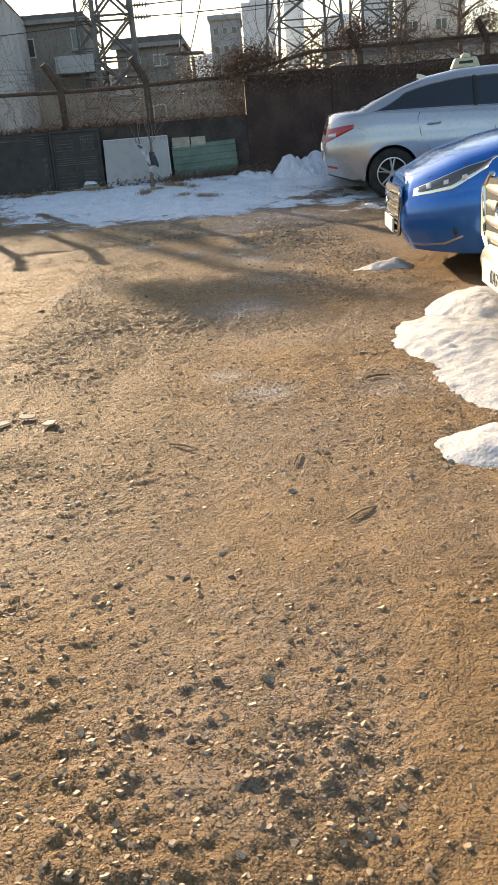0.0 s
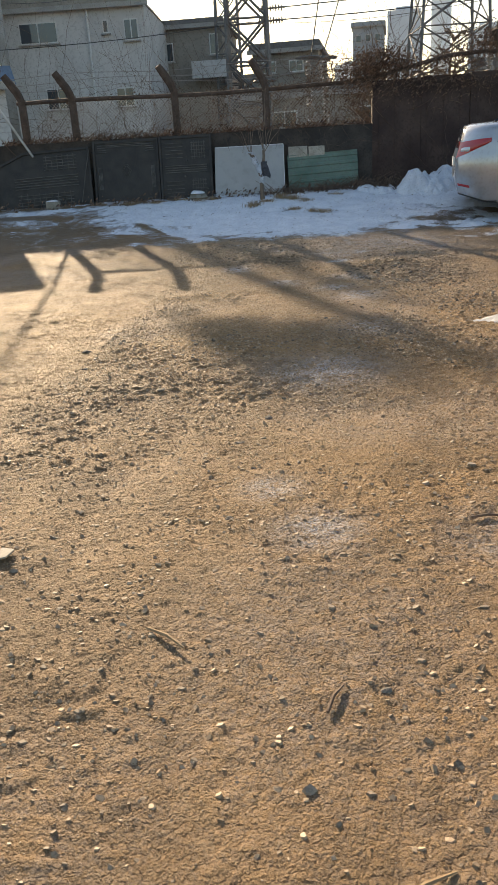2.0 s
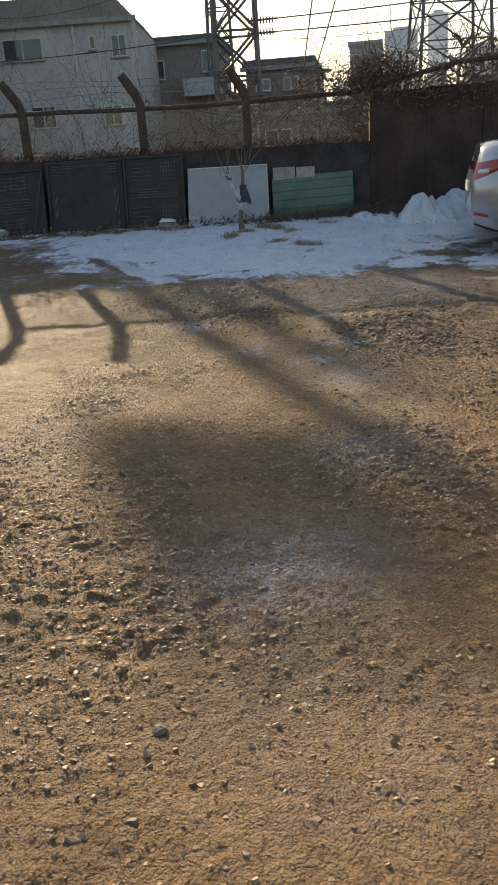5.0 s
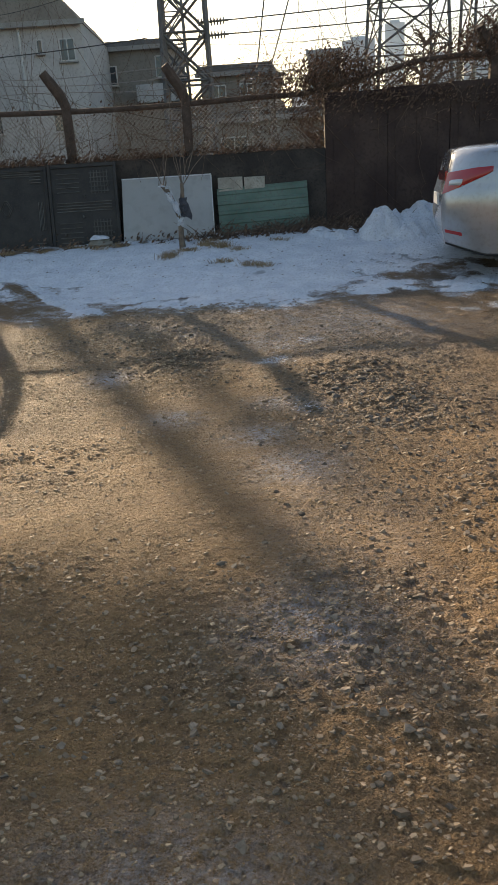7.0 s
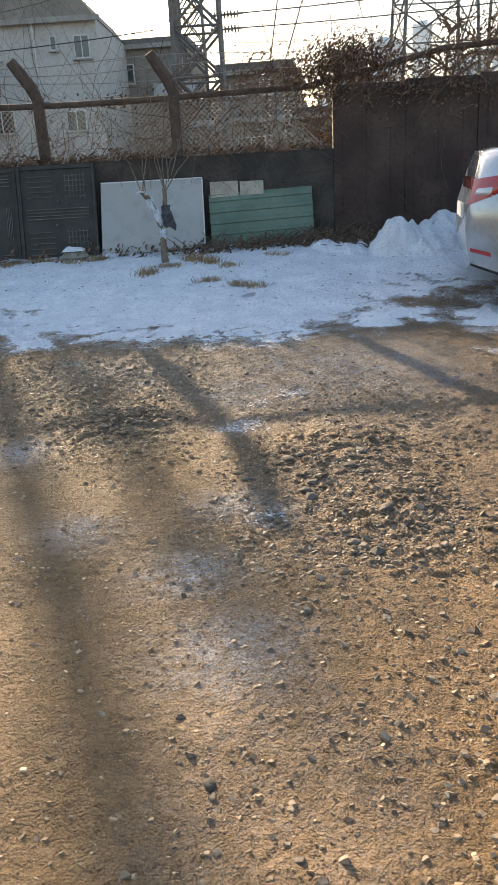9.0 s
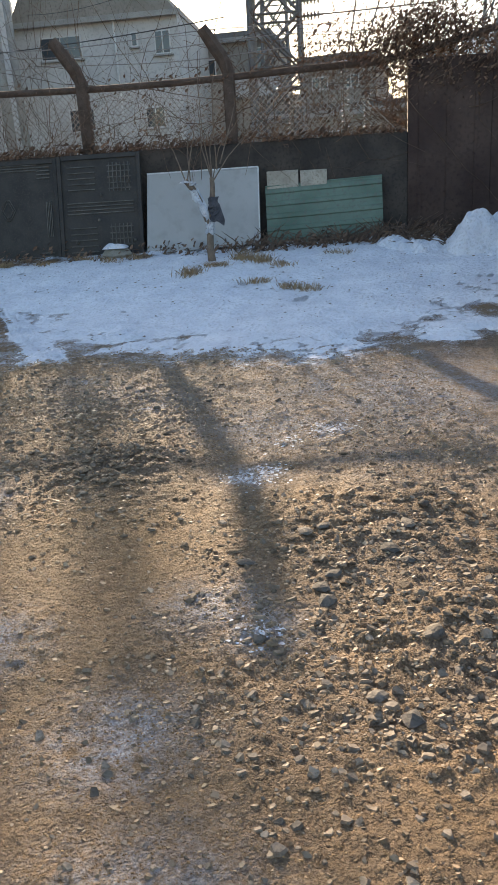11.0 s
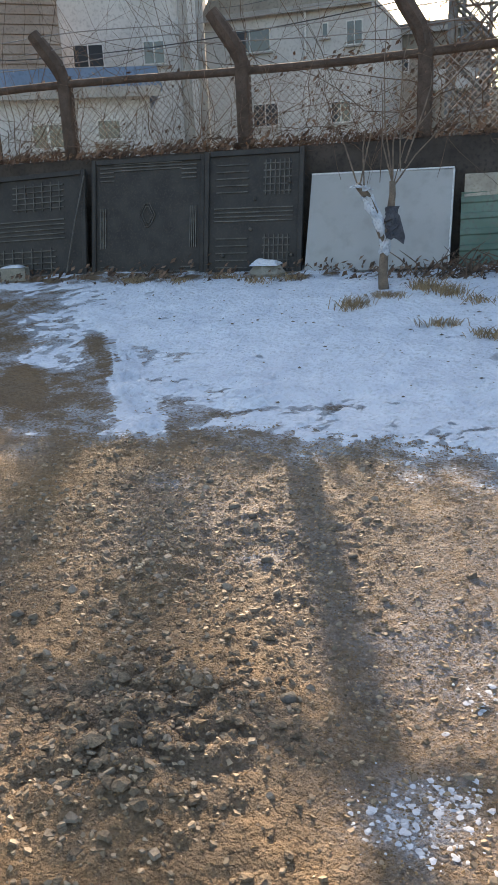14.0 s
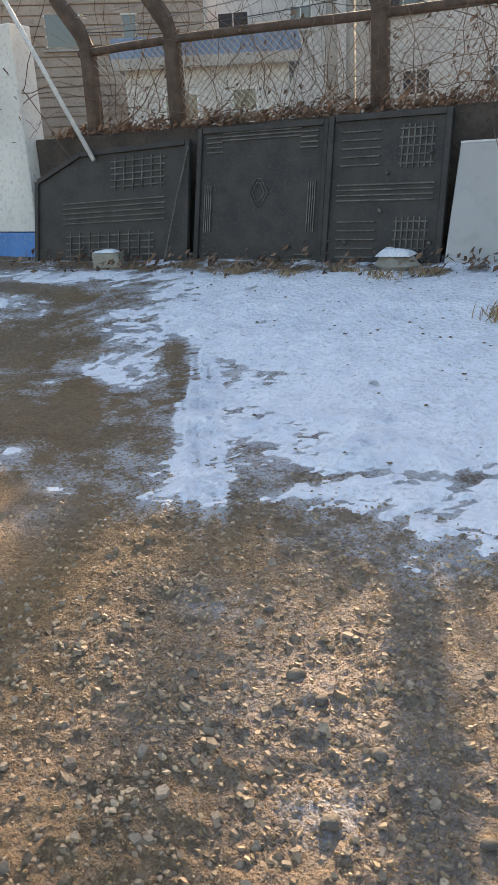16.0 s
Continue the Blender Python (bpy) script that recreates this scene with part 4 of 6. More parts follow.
def snow_cap(w, d, h, seed, parent):
    def zf(x, y):
        e = 1 - np.maximum((np.abs(x) / (w / 2)) ** 4, (np.abs(y) / (d / 2)) ** 4)
        return h * np.clip(e, -0.2, 1) ** 1 * (1 + 0.5 * vnoise(x, y, 14, seed))
    vv, ff = sheet(steps([(-w / 2, w / 2, w / 14)]), steps([(-d / 2, d / 2, d / 10)]), zf)
    m = Mesh().add(vv.tolist(), ff.tolist())
    return part("snow_cap", m, SNOW, parent, "cap of snow", smooth=True)


blk = thing("cement_block", "hollow grey cement block with snow on top", "cement block", pose(-6.5, 13.85, gz(-6.5, 13.85) - 0.01, 0, 0, 22) @ Matrix.Scale(0.72, 4))
bm_ = Mesh().box((0, -0.055, 0.08), (0.32, 0.03, 0.16)).box((0, 0.055, 0.08), (0.32, 0.03, 0.16))
for x in (-0.145, 0.0, 0.145):
    bm_.box((x, 0, 0.08), (0.03, 0.078, 0.158))
part("body", bm_, BLOCKM, blk)
cap = snow_cap(0.27, 0.16, 0.03, 5, blk)
cap.location = (-0.02, 0, 0.165)
rk = thing("rock", "squat yellowish boulder capped with snow by the wall", "rock", pose(-4.18, 14.33, gz(-4.18, 14.33) + 0.02, 0, 0, 12))
part("boulder", Mesh().add(*lump(random.Random(4), 0.17, 0.62, 0.10)), BLOCKM, rk, smooth=False)
cap = snow_cap(0.23, 0.19, 0.045, 6, rk)
cap.location = (0, 0, 0.062)

# young tree wrapped against the frost
tb = Vector((-3.03, 13.93, gz(-3.03, 13.93) - 0.02))
tree = thing("young_tree", "pruned young tree wrapped in clear plastic and rags", "tree", pose(*tb, 0, 0, 31))
part("trunk", Mesh().tube([(0, 0, 0), (-0.01, 0, 0.12), (0.0, 0.01, 0.28), (0.0, 0, 0.44)], [0.04, 0.033, 0.03, 0.032], 9), BARK, tree, smooth=True)
part("limb", Mesh().tube([(0, 0, 0.36), (-0.06, 0, 0.52), (-0.13, 0, 0.66), (-0.19, -0.01, 0.73)], [0.034, 0.032, 0.028, 0.022], 8), BARK, tree, smooth=True)
part("limb", Mesh().tube([(0, 0, 0.40), (0.035, 0, 0.52), (0.05, 0, 0.66), (0.05, 0.01, 0.74)], [0.032, 0.028, 0.022, 0.02], 8), BARK, tree, smooth=True)
rngt = random.Random(8)
for a, b, c in (((-0.17, 0, 0.72), (-0.12, 0, 0.95), (-0.06, 0.02, 1.22)), ((-0.14, 0, 0.68), (-0.15, 0, 0.95), (-0.20, 0.02, 1.15)), ((0.05, 0, 0.7), (0.2, 0, 0.9), (0.42, 0.02, 1.14)), ((0.05, 0, 0.7), (0.13, 0, 0.98), (0.36, 0.02, 1.28)), ((0.05, 0, 0.72), (0.05, 0, 0.98), (0.12, 0.02, 1.33)), ((0.05, 0, 0.72), (-0.02, 0, 0.98), (-0.03, 0.02, 1.38)), ((0.13, 0, 0.85), (0.26, 0.01, 1.2), (0.30, 0.02, 1.4)), ((-0.19, 0, 0.74), (-0.27, 0, 0.98), (-0.42, 0.02, 1.2)), ((0.05, 0, 0.74), (0.0, 0.03, 1.1), (0.02, 0.06, 1.75)), ((0.1, 0, 0.8), (0.1, 0.03, 1.2), (0.16, 0.06, 1.65))):
    part("twig", Mesh().tube([a, b, tuple(np.array(b) * 0.4 + np.array(c) * 0.6 + np.array((rngt.gauss(0, 0.02), 0, 0))), c], [0.006, 0.005, 0.0035, 0.002], 5), BARK, tree)


def sleeve(path, r, seed, mat, label):
    """Crumpled wrapping round a limb."""
    rng = random.Random(seed)
    m = Mesh()
    pts = [Vector(p) for p in path]
    n, ring = 12, []
    for i in range(13):
        q = i / 12 * (len(pts) - 1)
        k = min(int(q), len(pts) - 2)
        c = pts[k].lerp(pts[k + 1], q - k)
        ring += [c + Vector((math.cos(math.tau * j / n), math.sin(math.tau * j / n), 0)) * r * rng.uniform(0.75, 1.4) + Vector((0, 0, rng.gauss(0, 0.006))) for j in range(n)]
    m.add(ring, [(i * n + j, i * n + (j + 1) % n, (i + 1) * n + (j + 1) % n, (i + 1) * n + j) for i in range(12) for j in range(n)])
    return part("wrapping", m, mat, tree, label)


sleeve([(0.0, 0, 0.27), (0.0, 0, 0.38), (-0.05, 0, 0.5), (-0.13, 0, 0.65)], 0.036, 1, PLASTIC, "crumpled clear plastic wrap")
sleeve([(-0.12, 0, 0.69), (-0.17, -0.01, 0.72), (-0.22, -0.02, 0.715)], 0.032, 2, PLASTIC, "knotted white plastic end")
sleeve([(0.03, -0.02, 0.37), (0.05, -0.02, 0.46), (0.045, 0, 0.58)], 0.042, 3, CLOTHM, "dark rag tied round the limb")
part("rag", Mesh().prism([(0.03, 0.40), (0.12, 0.33), (0.13, 0.38), (0.09, 0.52), (0.03, 0.55)], 0.02, pose(0, -0.05, 0)), CLOTHM, tree, "hanging dark rag")

# litter on the dirt
for i, (x, y, a, l) in enumerate(((-0.55, 2.6, 40, 0.13), (-0.35, 4.0, 10, 0.12), (-1.6, 1.9, 60, 0.08), (-0.3, 1.75, 20, 0.1), (-1.2, 3.2, -30, 0.14), (-0.75, 3.05, 75, 0.1))):
    st = part("twig", Mesh().tube([(-l / 2, 0, 0), (0, 0.006, 0.004), (l / 2, 0, 0)], [0.004, 0.005, 0.002], 5), VINE if i % 2 else STRAW)
    st.matrix_basis = pose(x, y, gz(x, y) + 0.008, 0, 0, a)
    tagged(st, "dry broken twig lying on the dirt", "twig", "twigs on the dirt")
for i, (x, y) in enumerate(((-1.98, 3.65), (-2.08, 3.58), (-1.85, 3.55))):
    sh = part("tile_shard", Mesh().prism([(-0.035, -0.015), (0.03, -0.025), (0.04, 0.015), (-0.01, 0.03), (-0.03, 0.02)], 0.006, pose(0, 0, 0, 90)), SLAB)
    sh.matrix_basis = pose(x, y, gz(x, y) + 0.012, 2, 4, 37 * i)
    tagged(sh, "flat pale shard of broken tile in the dirt", "shard", "pale shards")

# ---- beyond the fence ----


def window(parent, c, w, h, facing, n=2):
    """A framed window proud of its wall; facing is the pose's turn about z."""
    q = pose(*c, 0, 0, facing)
    wob = part("window", Mesh().box((0, 0.0, 0), (w, 0.05, h)), FRAMEM, parent)
    wob.matrix_basis = q
    for i in range(n):
        pw = (w - 0.06 * (n + 1)) / n
        part("pane", Mesh().box((-w / 2 + 0.06 + pw / 2 + i * (pw + 0.06), -0.03, 0), (pw, 0.02, h - 0.12)), GLASS, wob)
    part("sill", Mesh().box((0, -0.06, -h / 2 - 0.04), (w + 0.16, 0.14, 0.06)), CONCRETE, wob)
    return wob


def house(label, m, w, d, h, roof_pts, wins, wall_mat, roof_mat=ROOFM, pipes=()):
    """Box house: front towards -y of m; roof_pts is the gable outline (x, z) above the walls."""
    hs = thing("house", label, "house", m, "houses beyond the fence")
    part("wall", Mesh().box((0, d / 2, h / 2), (w, d, h)), wall_mat, hs)
    part("roof", Mesh().prism(roof_pts, d + 0.5, pose(0, -0.25, h + 0.004)), roof_mat, hs)
    part("fascia", Mesh().box((0, -0.30, h - 0.02), (w + 0.5, 0.08, 0.22)), CONCRETE, hs)
    for (x, z, ww_, hh, n) in wins:
        window(hs, (x, -0.03, z), ww_, hh, 0, n)
    for x in pipes:
        part("downpipe", Mesh().tube([(x, -0.1, 0), (x, -0.1, h)], 0.06, 8), PIPE, hs)
    return hs


house("grey plastered house with a hipped roof and drainpipe", pose(-17.75, 41.6, 0, 0, 0, 10), 7.4, 9, 8.0,
      [(-3.8, 0), (-3.2, 1.05), (2.9, 1.05), (3.75, 0)], [(3.0, 6.9, 0.72, 0.95, 2), (1.75, 7.1, 0.3, 0.6, 1), (-1.6, 7.0, 1.9, 0.95, 2), (-1.0, 4.0, 1.2, 1.0, 2), (2.4, 3.9, 0.9, 0.9, 2)], PLASTER_A, PLASTER_B, pipes=(0.9,))
hb = house("brown rendered house with a flat roof and balcony", pose(-15.2, 50, 0, 0, 0, 6), 6.0, 7, 7.9,
           [(-3.2, 0), (-3.1, 0.35), (3.1, 0.35), (3.2, 0)], [(2.5, 6.9, 0.5, 1.1, 1), (-0.5, 6.6, 1.2, 1.0, 2)], PLASTER_B)
part("balcony", Mesh().box((2.4, -0.6, 5.5), (2.2, 1.2, 0.9)), PLASTER_C, hb, "pale balcony parapet")
house("small pale rooftop house with a flat roof", pose(-14.6, 56, 0, 0, 0, 4), 1.8, 4, 7.6, [(-1, 0), (-1, 0.15), (1, 0.15), (1, 0)], [(0.2, 6.7, 0.5, 0.6, 1)], PLASTER_C)
house("low grey workshop with a flat roof", pose(-8.2, 48, 0, 0, 0, 3), 3.6, 8, 6.0, [(-2, 0), (-1.9, 0.4), (1.9, 0.4), (2, 0)], [(0.6, 5.2, 0.8, 0.6, 2), (-0.9, 5.2, 0.8, 0.6, 2)], PLASTER_B)
house("long low grey house with a parapet", pose(-12.6, 62, 0, 0, 0, 2), 9, 8, 5.6, [(-4.7, 0), (-4.6, 0.5), (4.6, 0.5), (4.7, 0)], [(2, 4.6, 1.0, 0.8, 2), (-1.5, 4.6, 1.0, 0.8, 2)], PLASTER_A)
house("squat brown storehouse behind the substation", pose(-4.5, 40, 0, 0, 0, 0), 10, 7, 3.3, [(-5.2, 0), (-5.1, 0.3), (5.1, 0.3), (5.2, 0)], [(-2.5, 2.3, 1.2, 0.7, 2), (1.5, 2.3, 1.2, 0.7, 2)], PLASTER_B)
house("white rendered annex with a blue metal roof", pose(-14.2, 23.6, 0, 0, 0, 40), 3.6, 5, 3.3, [(-2.1, 0), (-2.0, 0.5), (2.0, 0.5), (2.1, 0)], [(-0.6, 2.4, 0.8, 0.6, 2), (0.8, 2.5, 0.6, 0.5, 1)], PLASTER_C, ROOFBLUE)
hc = house("house clad in brown weatherboards with a small window", pose(-22.3, 26.6, 0, 0, 0, 50), 8, 6, 7.5, [(-4.4, 0), (0, 1.4), (4.4, 0)], [(-0.3, 5.2, 1.1, 1.0, 1), (1.7, 5.1, 0.5, 1.1, 1)], SLATS)
for i in range(26):
    part("weatherboard", Mesh().box((0, -0.035, 0.15 + i * 0.28), (8.0, 0.05, 0.24)), SLATS, hc)
house("grey concrete rear house above the fence", pose(-22.9, 36.6, 0, 0, 0, 28), 6.6, 6, 9.5, [(-3.3, 0), (-3.2, 0.4), (3.2, 0.4), (3.3, 0)], [(-1.2, 6.4, 1.3, 0.9, 2), (1.5, 6.4, 0.9, 0.9, 2), (0.2, 3.4, 0.8, 0.8, 1)], PLASTER_A, pipes=(-2.4, 2.6))
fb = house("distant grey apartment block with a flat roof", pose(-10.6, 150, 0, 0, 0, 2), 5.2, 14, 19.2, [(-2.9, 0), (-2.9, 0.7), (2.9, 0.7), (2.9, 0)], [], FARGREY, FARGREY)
for i in range(3):
    for j in range(4):
        window(fb, (-1.6 + i * 1.6, -0.03, 17.4 - j * 2.8), 0.9, 1.1, 0, 1)
for x, y, w, h in ((-17, 600, 22, 82), (8, 640, 14, 96), (-60, 700, 30, 60), (40, 620, 26, 70), (66, 600, 22, 78)):
    tw = thing("tower_block", "far-off residential tower block coloured pale as if in haze", "building", pose(x, y, 0), "far towers")
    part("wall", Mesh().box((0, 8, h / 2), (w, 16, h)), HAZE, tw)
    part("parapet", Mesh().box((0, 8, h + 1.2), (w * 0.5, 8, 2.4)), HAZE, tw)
house("white rendered building on the slope behind the wall", pose(12.2, 78, 0, 0, 0, -6), 6, 8, 12, [(-3.2, 0), (-3.1, 0.5), (3.1, 0.5), (3.2, 0)], [(1.0, 8.5, 1.0, 0.9, 2), (-1.5, 8.5, 1.0, 0.9, 2)], PLASTER_C)
house("long grey shed roofed with sheet metal", pose(10.5, 60, 0, 0, 0, -4), 16, 8, 5.2, [(-8.2, 0), (-8.1, 0.6), (8.1, 0.6), (8.2, 0)], [(-3, 4.2, 1.4, 0.6, 2), (2, 4.2, 1.4, 0.6, 2)], PLASTER_A)


def pylon(x, y, w0, w1, h, n, label, panel=False):
    p = thing("pylon", label, "pylon", pose(x, y, 0, 0, 0, 12), "lattice pylons of the substation")
    corner = ((-1, -1), (1, -1), (1, 1), (-1, 1))

    def at(c, q):
        hw = (w0 + (w1 - w0) * q) / 2
        return (c[0] * hw, c[1] * hw, h * q)
    for c in corner:
        part("leg", Mesh().tube([at(c, 0), at(c, 1)], 0.075, 4), STEEL, p)
    for k in range(4):
        a, b = corner[k], corner[(k + 1) % 4]
        for i in range(n):
            q0, q1 = i / n, (i + 1) / n
            part("brace", Mesh().tube([at(a, q0), at(b, q1)], 0.04, 4, False), STEEL, p)
            part("brace", Mesh().tube([at(b, q0), at(a, q1)], 0.04, 4, False), STEEL, p)
            part("brace", Mesh().tube([at(a, q1), at(b, q1)], 0.035, 4, False), STEEL, p)
    if panel:
        m = Mesh()
        for i in range(16):
            m.box((0, -w0 * 0.42, h * 0.42 + i * 0.28), (0.7, 0.5, 0.16))
        part("switch_stack", m, STEEL, p, "stacked dark switchgear in the lattice")
    return p


pylon(-6.35, 29.3, 1.4, 1.0, 15, 12, "grey steel lattice pylon with switchgear", True)
pylon(0.35, 45, 3.8, 1.4, 22, 11, "slender grey steel lattice pylon")
pylon(4.3, 47, 2.6, 1.6, 20, 12, "grey lattice gantry tower of the substation")
pylon(-11.8, 50, 1.6, 1.0, 14, 9, "thin lattice mast among the roofs")


def insulator(x, y, z0, z1, r=0.11):
    it = thing("insulator_column", "ribbed porcelain insulator column on a steel stand", "insulator", pose(x, y, 0), "substation insulators")
    prof, n = [(0.0, z0)], int((z1 - z0) / 0.10)
    for i in range(n):
        z = z0 + (z1 - z0) * i / n
        prof += [(0.045, z), (0.045, z + 0.035), (r, z + 0.05), (0.045, z + 0.075)]
    part("stack", Mesh().lathe(prof + [(0.0, z1)], 10), PORCELAIN, it, smooth=False)
    part("stand", Mesh().box((0, 0, z0 / 2), (0.14, 0.14, z0)), STEEL, it)
    part("corona_ring", Mesh().tube([(0.32 * math.cos(a), 0.32 * math.sin(a), z1 + 0.05) for a in np.linspace(0, math.tau, 17)], 0.03, 6), STEEL, it)
    part("spider", Mesh().tube([(-0.32, 0, z1 + 0.05), (0.32, 0, z1 + 0.05)], 0.02, 5).tube([(0, -0.32, z1 + 0.05), (0, 0.32, z1 + 0.05)], 0.02, 5), STEEL, it)


for x, y, z0, z1 in ((-3.75, 24.8, 1.5, 3.3), (-3.35, 25.2, 1.5, 3.3), (-1.75, 24.8, 1.4, 3.0), (-1.45, 25.2, 1.4, 3.0), (1.0, 25, 1.6, 3.3), (1.35, 25.3, 1.6, 3.3), (-5.2, 26, 1.3, 2.9), (2.6, 25.5, 1.6, 3.2)):
    insulator(x, y, z0, z1)


def wire(a, b, sag, r=0.018, n=18, label="slack black overhead power line", mat=CABLE):
    a, b = Vector(a), Vector(b)
    pts = [a.lerp(b, i / n) - Vector((0, 0, sag * 4 * (i / n) * (1 - i / n))) for i in range(n + 1)]
    return tagged(part("power_line", Mesh().tube(pts, r, 5, False), mat), label, "power line", "overhead lines")


wire((-5.0, 29, 5.25), (9, 33, 6.5), 0.15, 0.018)
wire((-5.0, 29, 4.9), (9, 33, 6.0), 0.2, 0.018)
wire((-5.9, 29.2, 5.9), (9, 34, 7.4), 0.3, 0.013)
wire((3.5, 46, 7.4), (-12, 52, 8.2), 0.5, 0.015)
wire((-3.4, 25, 3.35), (-1.8, 27, 9.5), 0.25)
wire((-3.7, 25, 3.35), (-3.0, 27, 9.0), -0.1)
wire((-1.6, 25, 3.05), (1.2, 30, 9), 0.5)
wire((1.1, 25, 3.3), (1.9, 27, 9), -0.15)
wire((-14, 47, 7.9), (-6.8, 30, 8.4), 0.4, 0.012)
wire((-20, 40, 8.2), (-6.8, 30, 7.3), 0.5, 0.012)
wire((-24, 27, 5.4), (-6, 24, 4.2), 0.4, 0.012)
for k in range(2):
    sx = thing("strain_insulator", "row of dark disc insulators on a line", "insulator", pose(-5.9, 29, 5.25 - 0.35 * k, 0, 90, 0), "strain insulators")
    part("discs", Mesh().lathe([(0.03, 0)] + [q for i in range(9) for q in ((0.03, 0.09 * i + 0.02), (0.12, 0.09 * i + 0.04), (0.03, 0.09 * i + 0.07))] + [(0.03, 0.9)], 10), PORCELAIN, sx)

# roadside pole whose transformers shade the yard
up = thing("utility_pole", "tall concrete utility pole carrying grey transformers", "utility pole", pose(-16.3, 31.6, 0))
part("pole", Mesh().tube([(0, 0, 0), (0, 0, 10.9)], [0.19, 0.13], 12), CONCRETE, up, smooth=True)
for i, (dx, dz, r, h) in enumerate(((-0.62, 10.38, 0.27, 0.5), (-1.22, 10.42, 0.25, 0.48))):
    part("transformer", Mesh().lathe([(0, dz), (r * 0.9, dz), (r, dz + 0.05), (r, dz + h - 0.08), (r * 0.85, dz + h), (0, dz + h)], 14, None, (dx, 0.0, 0)), STEEL, up, "grey transformer can", smooth=False)
part("crossarm", Mesh().box((-0.65, 0.0, 10.3), (1.6, 0.16, 0.1)), STEEL, up)
part("crossarm", Mesh().box((0, 0.0, 10.75), (0.8, 0.08, 0.08)), STEEL, up)

sp2 = thing("utility_pole", "plain tall concrete pole among the houses", "utility pole", pose(-18.6, 36.2, 0))
part("pole", Mesh().tube([(0, 0, 0), (0, 0, 11.9)], [0.17, 0.12], 12), CONCRETE, sp2, smooth=True)
part("crossarm", Mesh().box((0, 0, 11.6), (0.9, 0.09, 0.09)), STEEL, sp2)

# pine and bare trees behind the wall


def bare_tree(x, y, h, seed, label, needles=False):
    rng = random.Random(seed)
    t = thing("tree", label, "tree", pose(x, y, 0.4), "trees beyond the wall")
    part("trunk", Mesh().tube([(0, 0, 0), (0.1, 0, h * 0.4), (0.0, 0.1, h * 0.75), (0.05, 0, h)], [h * 0.022, h * 0.016, h * 0.01, h * 0.003], 8), BARK, t, smooth=True)
    lim, tw = Mesh(), Mesh()
    for i in range(34):
        q = rng.uniform(0.35, 0.98)
        a, l = rng.uniform(0, math.tau), h * 0.30 * (1.15 - q) * rng.uniform(0.7, 1.3) + 0.15
        p = Vector((0.06, 0.03, h * q))
        e = p + Vector((math.cos(a) * l, math.sin(a) * l, l * (0.5 if not needles else -0.1)))
        lim.tube([p, p.lerp(e, 0.5) + Vector((0, 0, 0.05)), e], [0.02, 0.014, 0.005], 4, False)
        for j in range(16 if needles else 9):
            c = p.lerp(e, rng.uniform(0.3, 1))
            d = Vector((rng.gauss(0, 1), rng.gauss(0, 1), rng.gauss(0.3, 1))).normalized() * (0.18 if needles else 0.35)
            if needles:
                u = d.orthogonal().normalized() * 0.08
                tw.add([c - u, c + d, c + u, c - d * 0.2], [(0, 1, 2), (0, 2, 3)])
            else:
                tw.tube([c, c + d * 0.6, c + d], [0.006, 0.004, 0.002], 3, False)
    part("branchwork", lim, BARK, t)
    part("crown", tw, PINE if needles else VINE, t)


bare_tree(6.1, 58, 7.4, 5, "dark green pine standing on the slope", True)
bare_tree(3.2, 20, 3.6, 6, "bare brown sapling behind the tall wall")
bare_tree(1.7, 18.5, 2.9, 7, "bare brown sapling behind the tall wall")
bare_tree(4.6, 21, 3.9, 8, "bare brown sapling behind the tall wall")
bare_tree(-1.6, 17.5, 2.2, 10, "bare brown bush behind the mesh fence")
bare_tree(-0.2, 17.2, 2.4, 11, "bare brown bush behind the mesh fence")

# ---- parked cars ----
PAINT_SILVER = ramp_mat("pearl_white_paint", (0.44, 0.455, 0.48), (0.49, 0.50, 0.52), 0.22, 0.55, scale=0.8, fine=25, c3=(0.41, 0.41, 0.41), bump=0.0)
PAINT_BLUE = ramp_mat("bright_blue_paint", (0.003, 0.115, 0.46), (0.005, 0.135, 0.52), 0.2, 0.45, scale=0.8, fine=25, c3=(0.008, 0.11, 0.40), bump=0.0)
PAINT_CREAM = ramp_mat("ivory_paint", (0.66, 0.63, 0.54), (0.70, 0.67, 0.58), 0.3, 0.1, scale=0.8, fine=25, c3=(0.58, 0.54, 0.45), bump=0.0)
for pm in (PAINT_SILVER, PAINT_BLUE, PAINT_CREAM):
    pm.node_tree.nodes["Principled BSDF"].inputs["Coat Weight"].default_value = 0.8
    pm.node_tree.nodes["Principled BSDF"].inputs["Coat Roughness"].default_value = 0.08
CARGLASS = plain("tinted_car_glass", (0.012, 0.014, 0.018), 0.04, 0.0, 1.0)
BLACKTRIM = ramp_mat("black_trim", (0.018, 0.018, 0.018), (0.03, 0.03, 0.03), 0.55, scale=8, fine=60, bump=0.05)
RUBBER = ramp_mat("tyre_rubber", (0.02, 0.02, 0.02), (0.04, 0.038, 0.035), 0.85, scale=10, fine=90, bump=0.2, dist=0.003)
ALLOY = plain("wheel_alloy", (0.55, 0.55, 0.54), 0.3, 0.9)
CHROME = plain("chrome", (0.75, 0.75, 0.74), 0.12, 1.0)
LAMPRED = plain("red_lamp_glass", (0.42, 0.02, 0.02), 0.1, 0.0, 1.0)
LAMPCLEAR = plain("clear_lamp_glass", (0.55, 0.56, 0.57), 0.08, 0.3, 1.0)
LAMPDARK = plain("dark_lamp_housing", (0.06, 0.065, 0.07), 0.15, 0.2, 1.0)
PLATE = plain("plate_white", (0.72, 0.73, 0.70), 0.4)
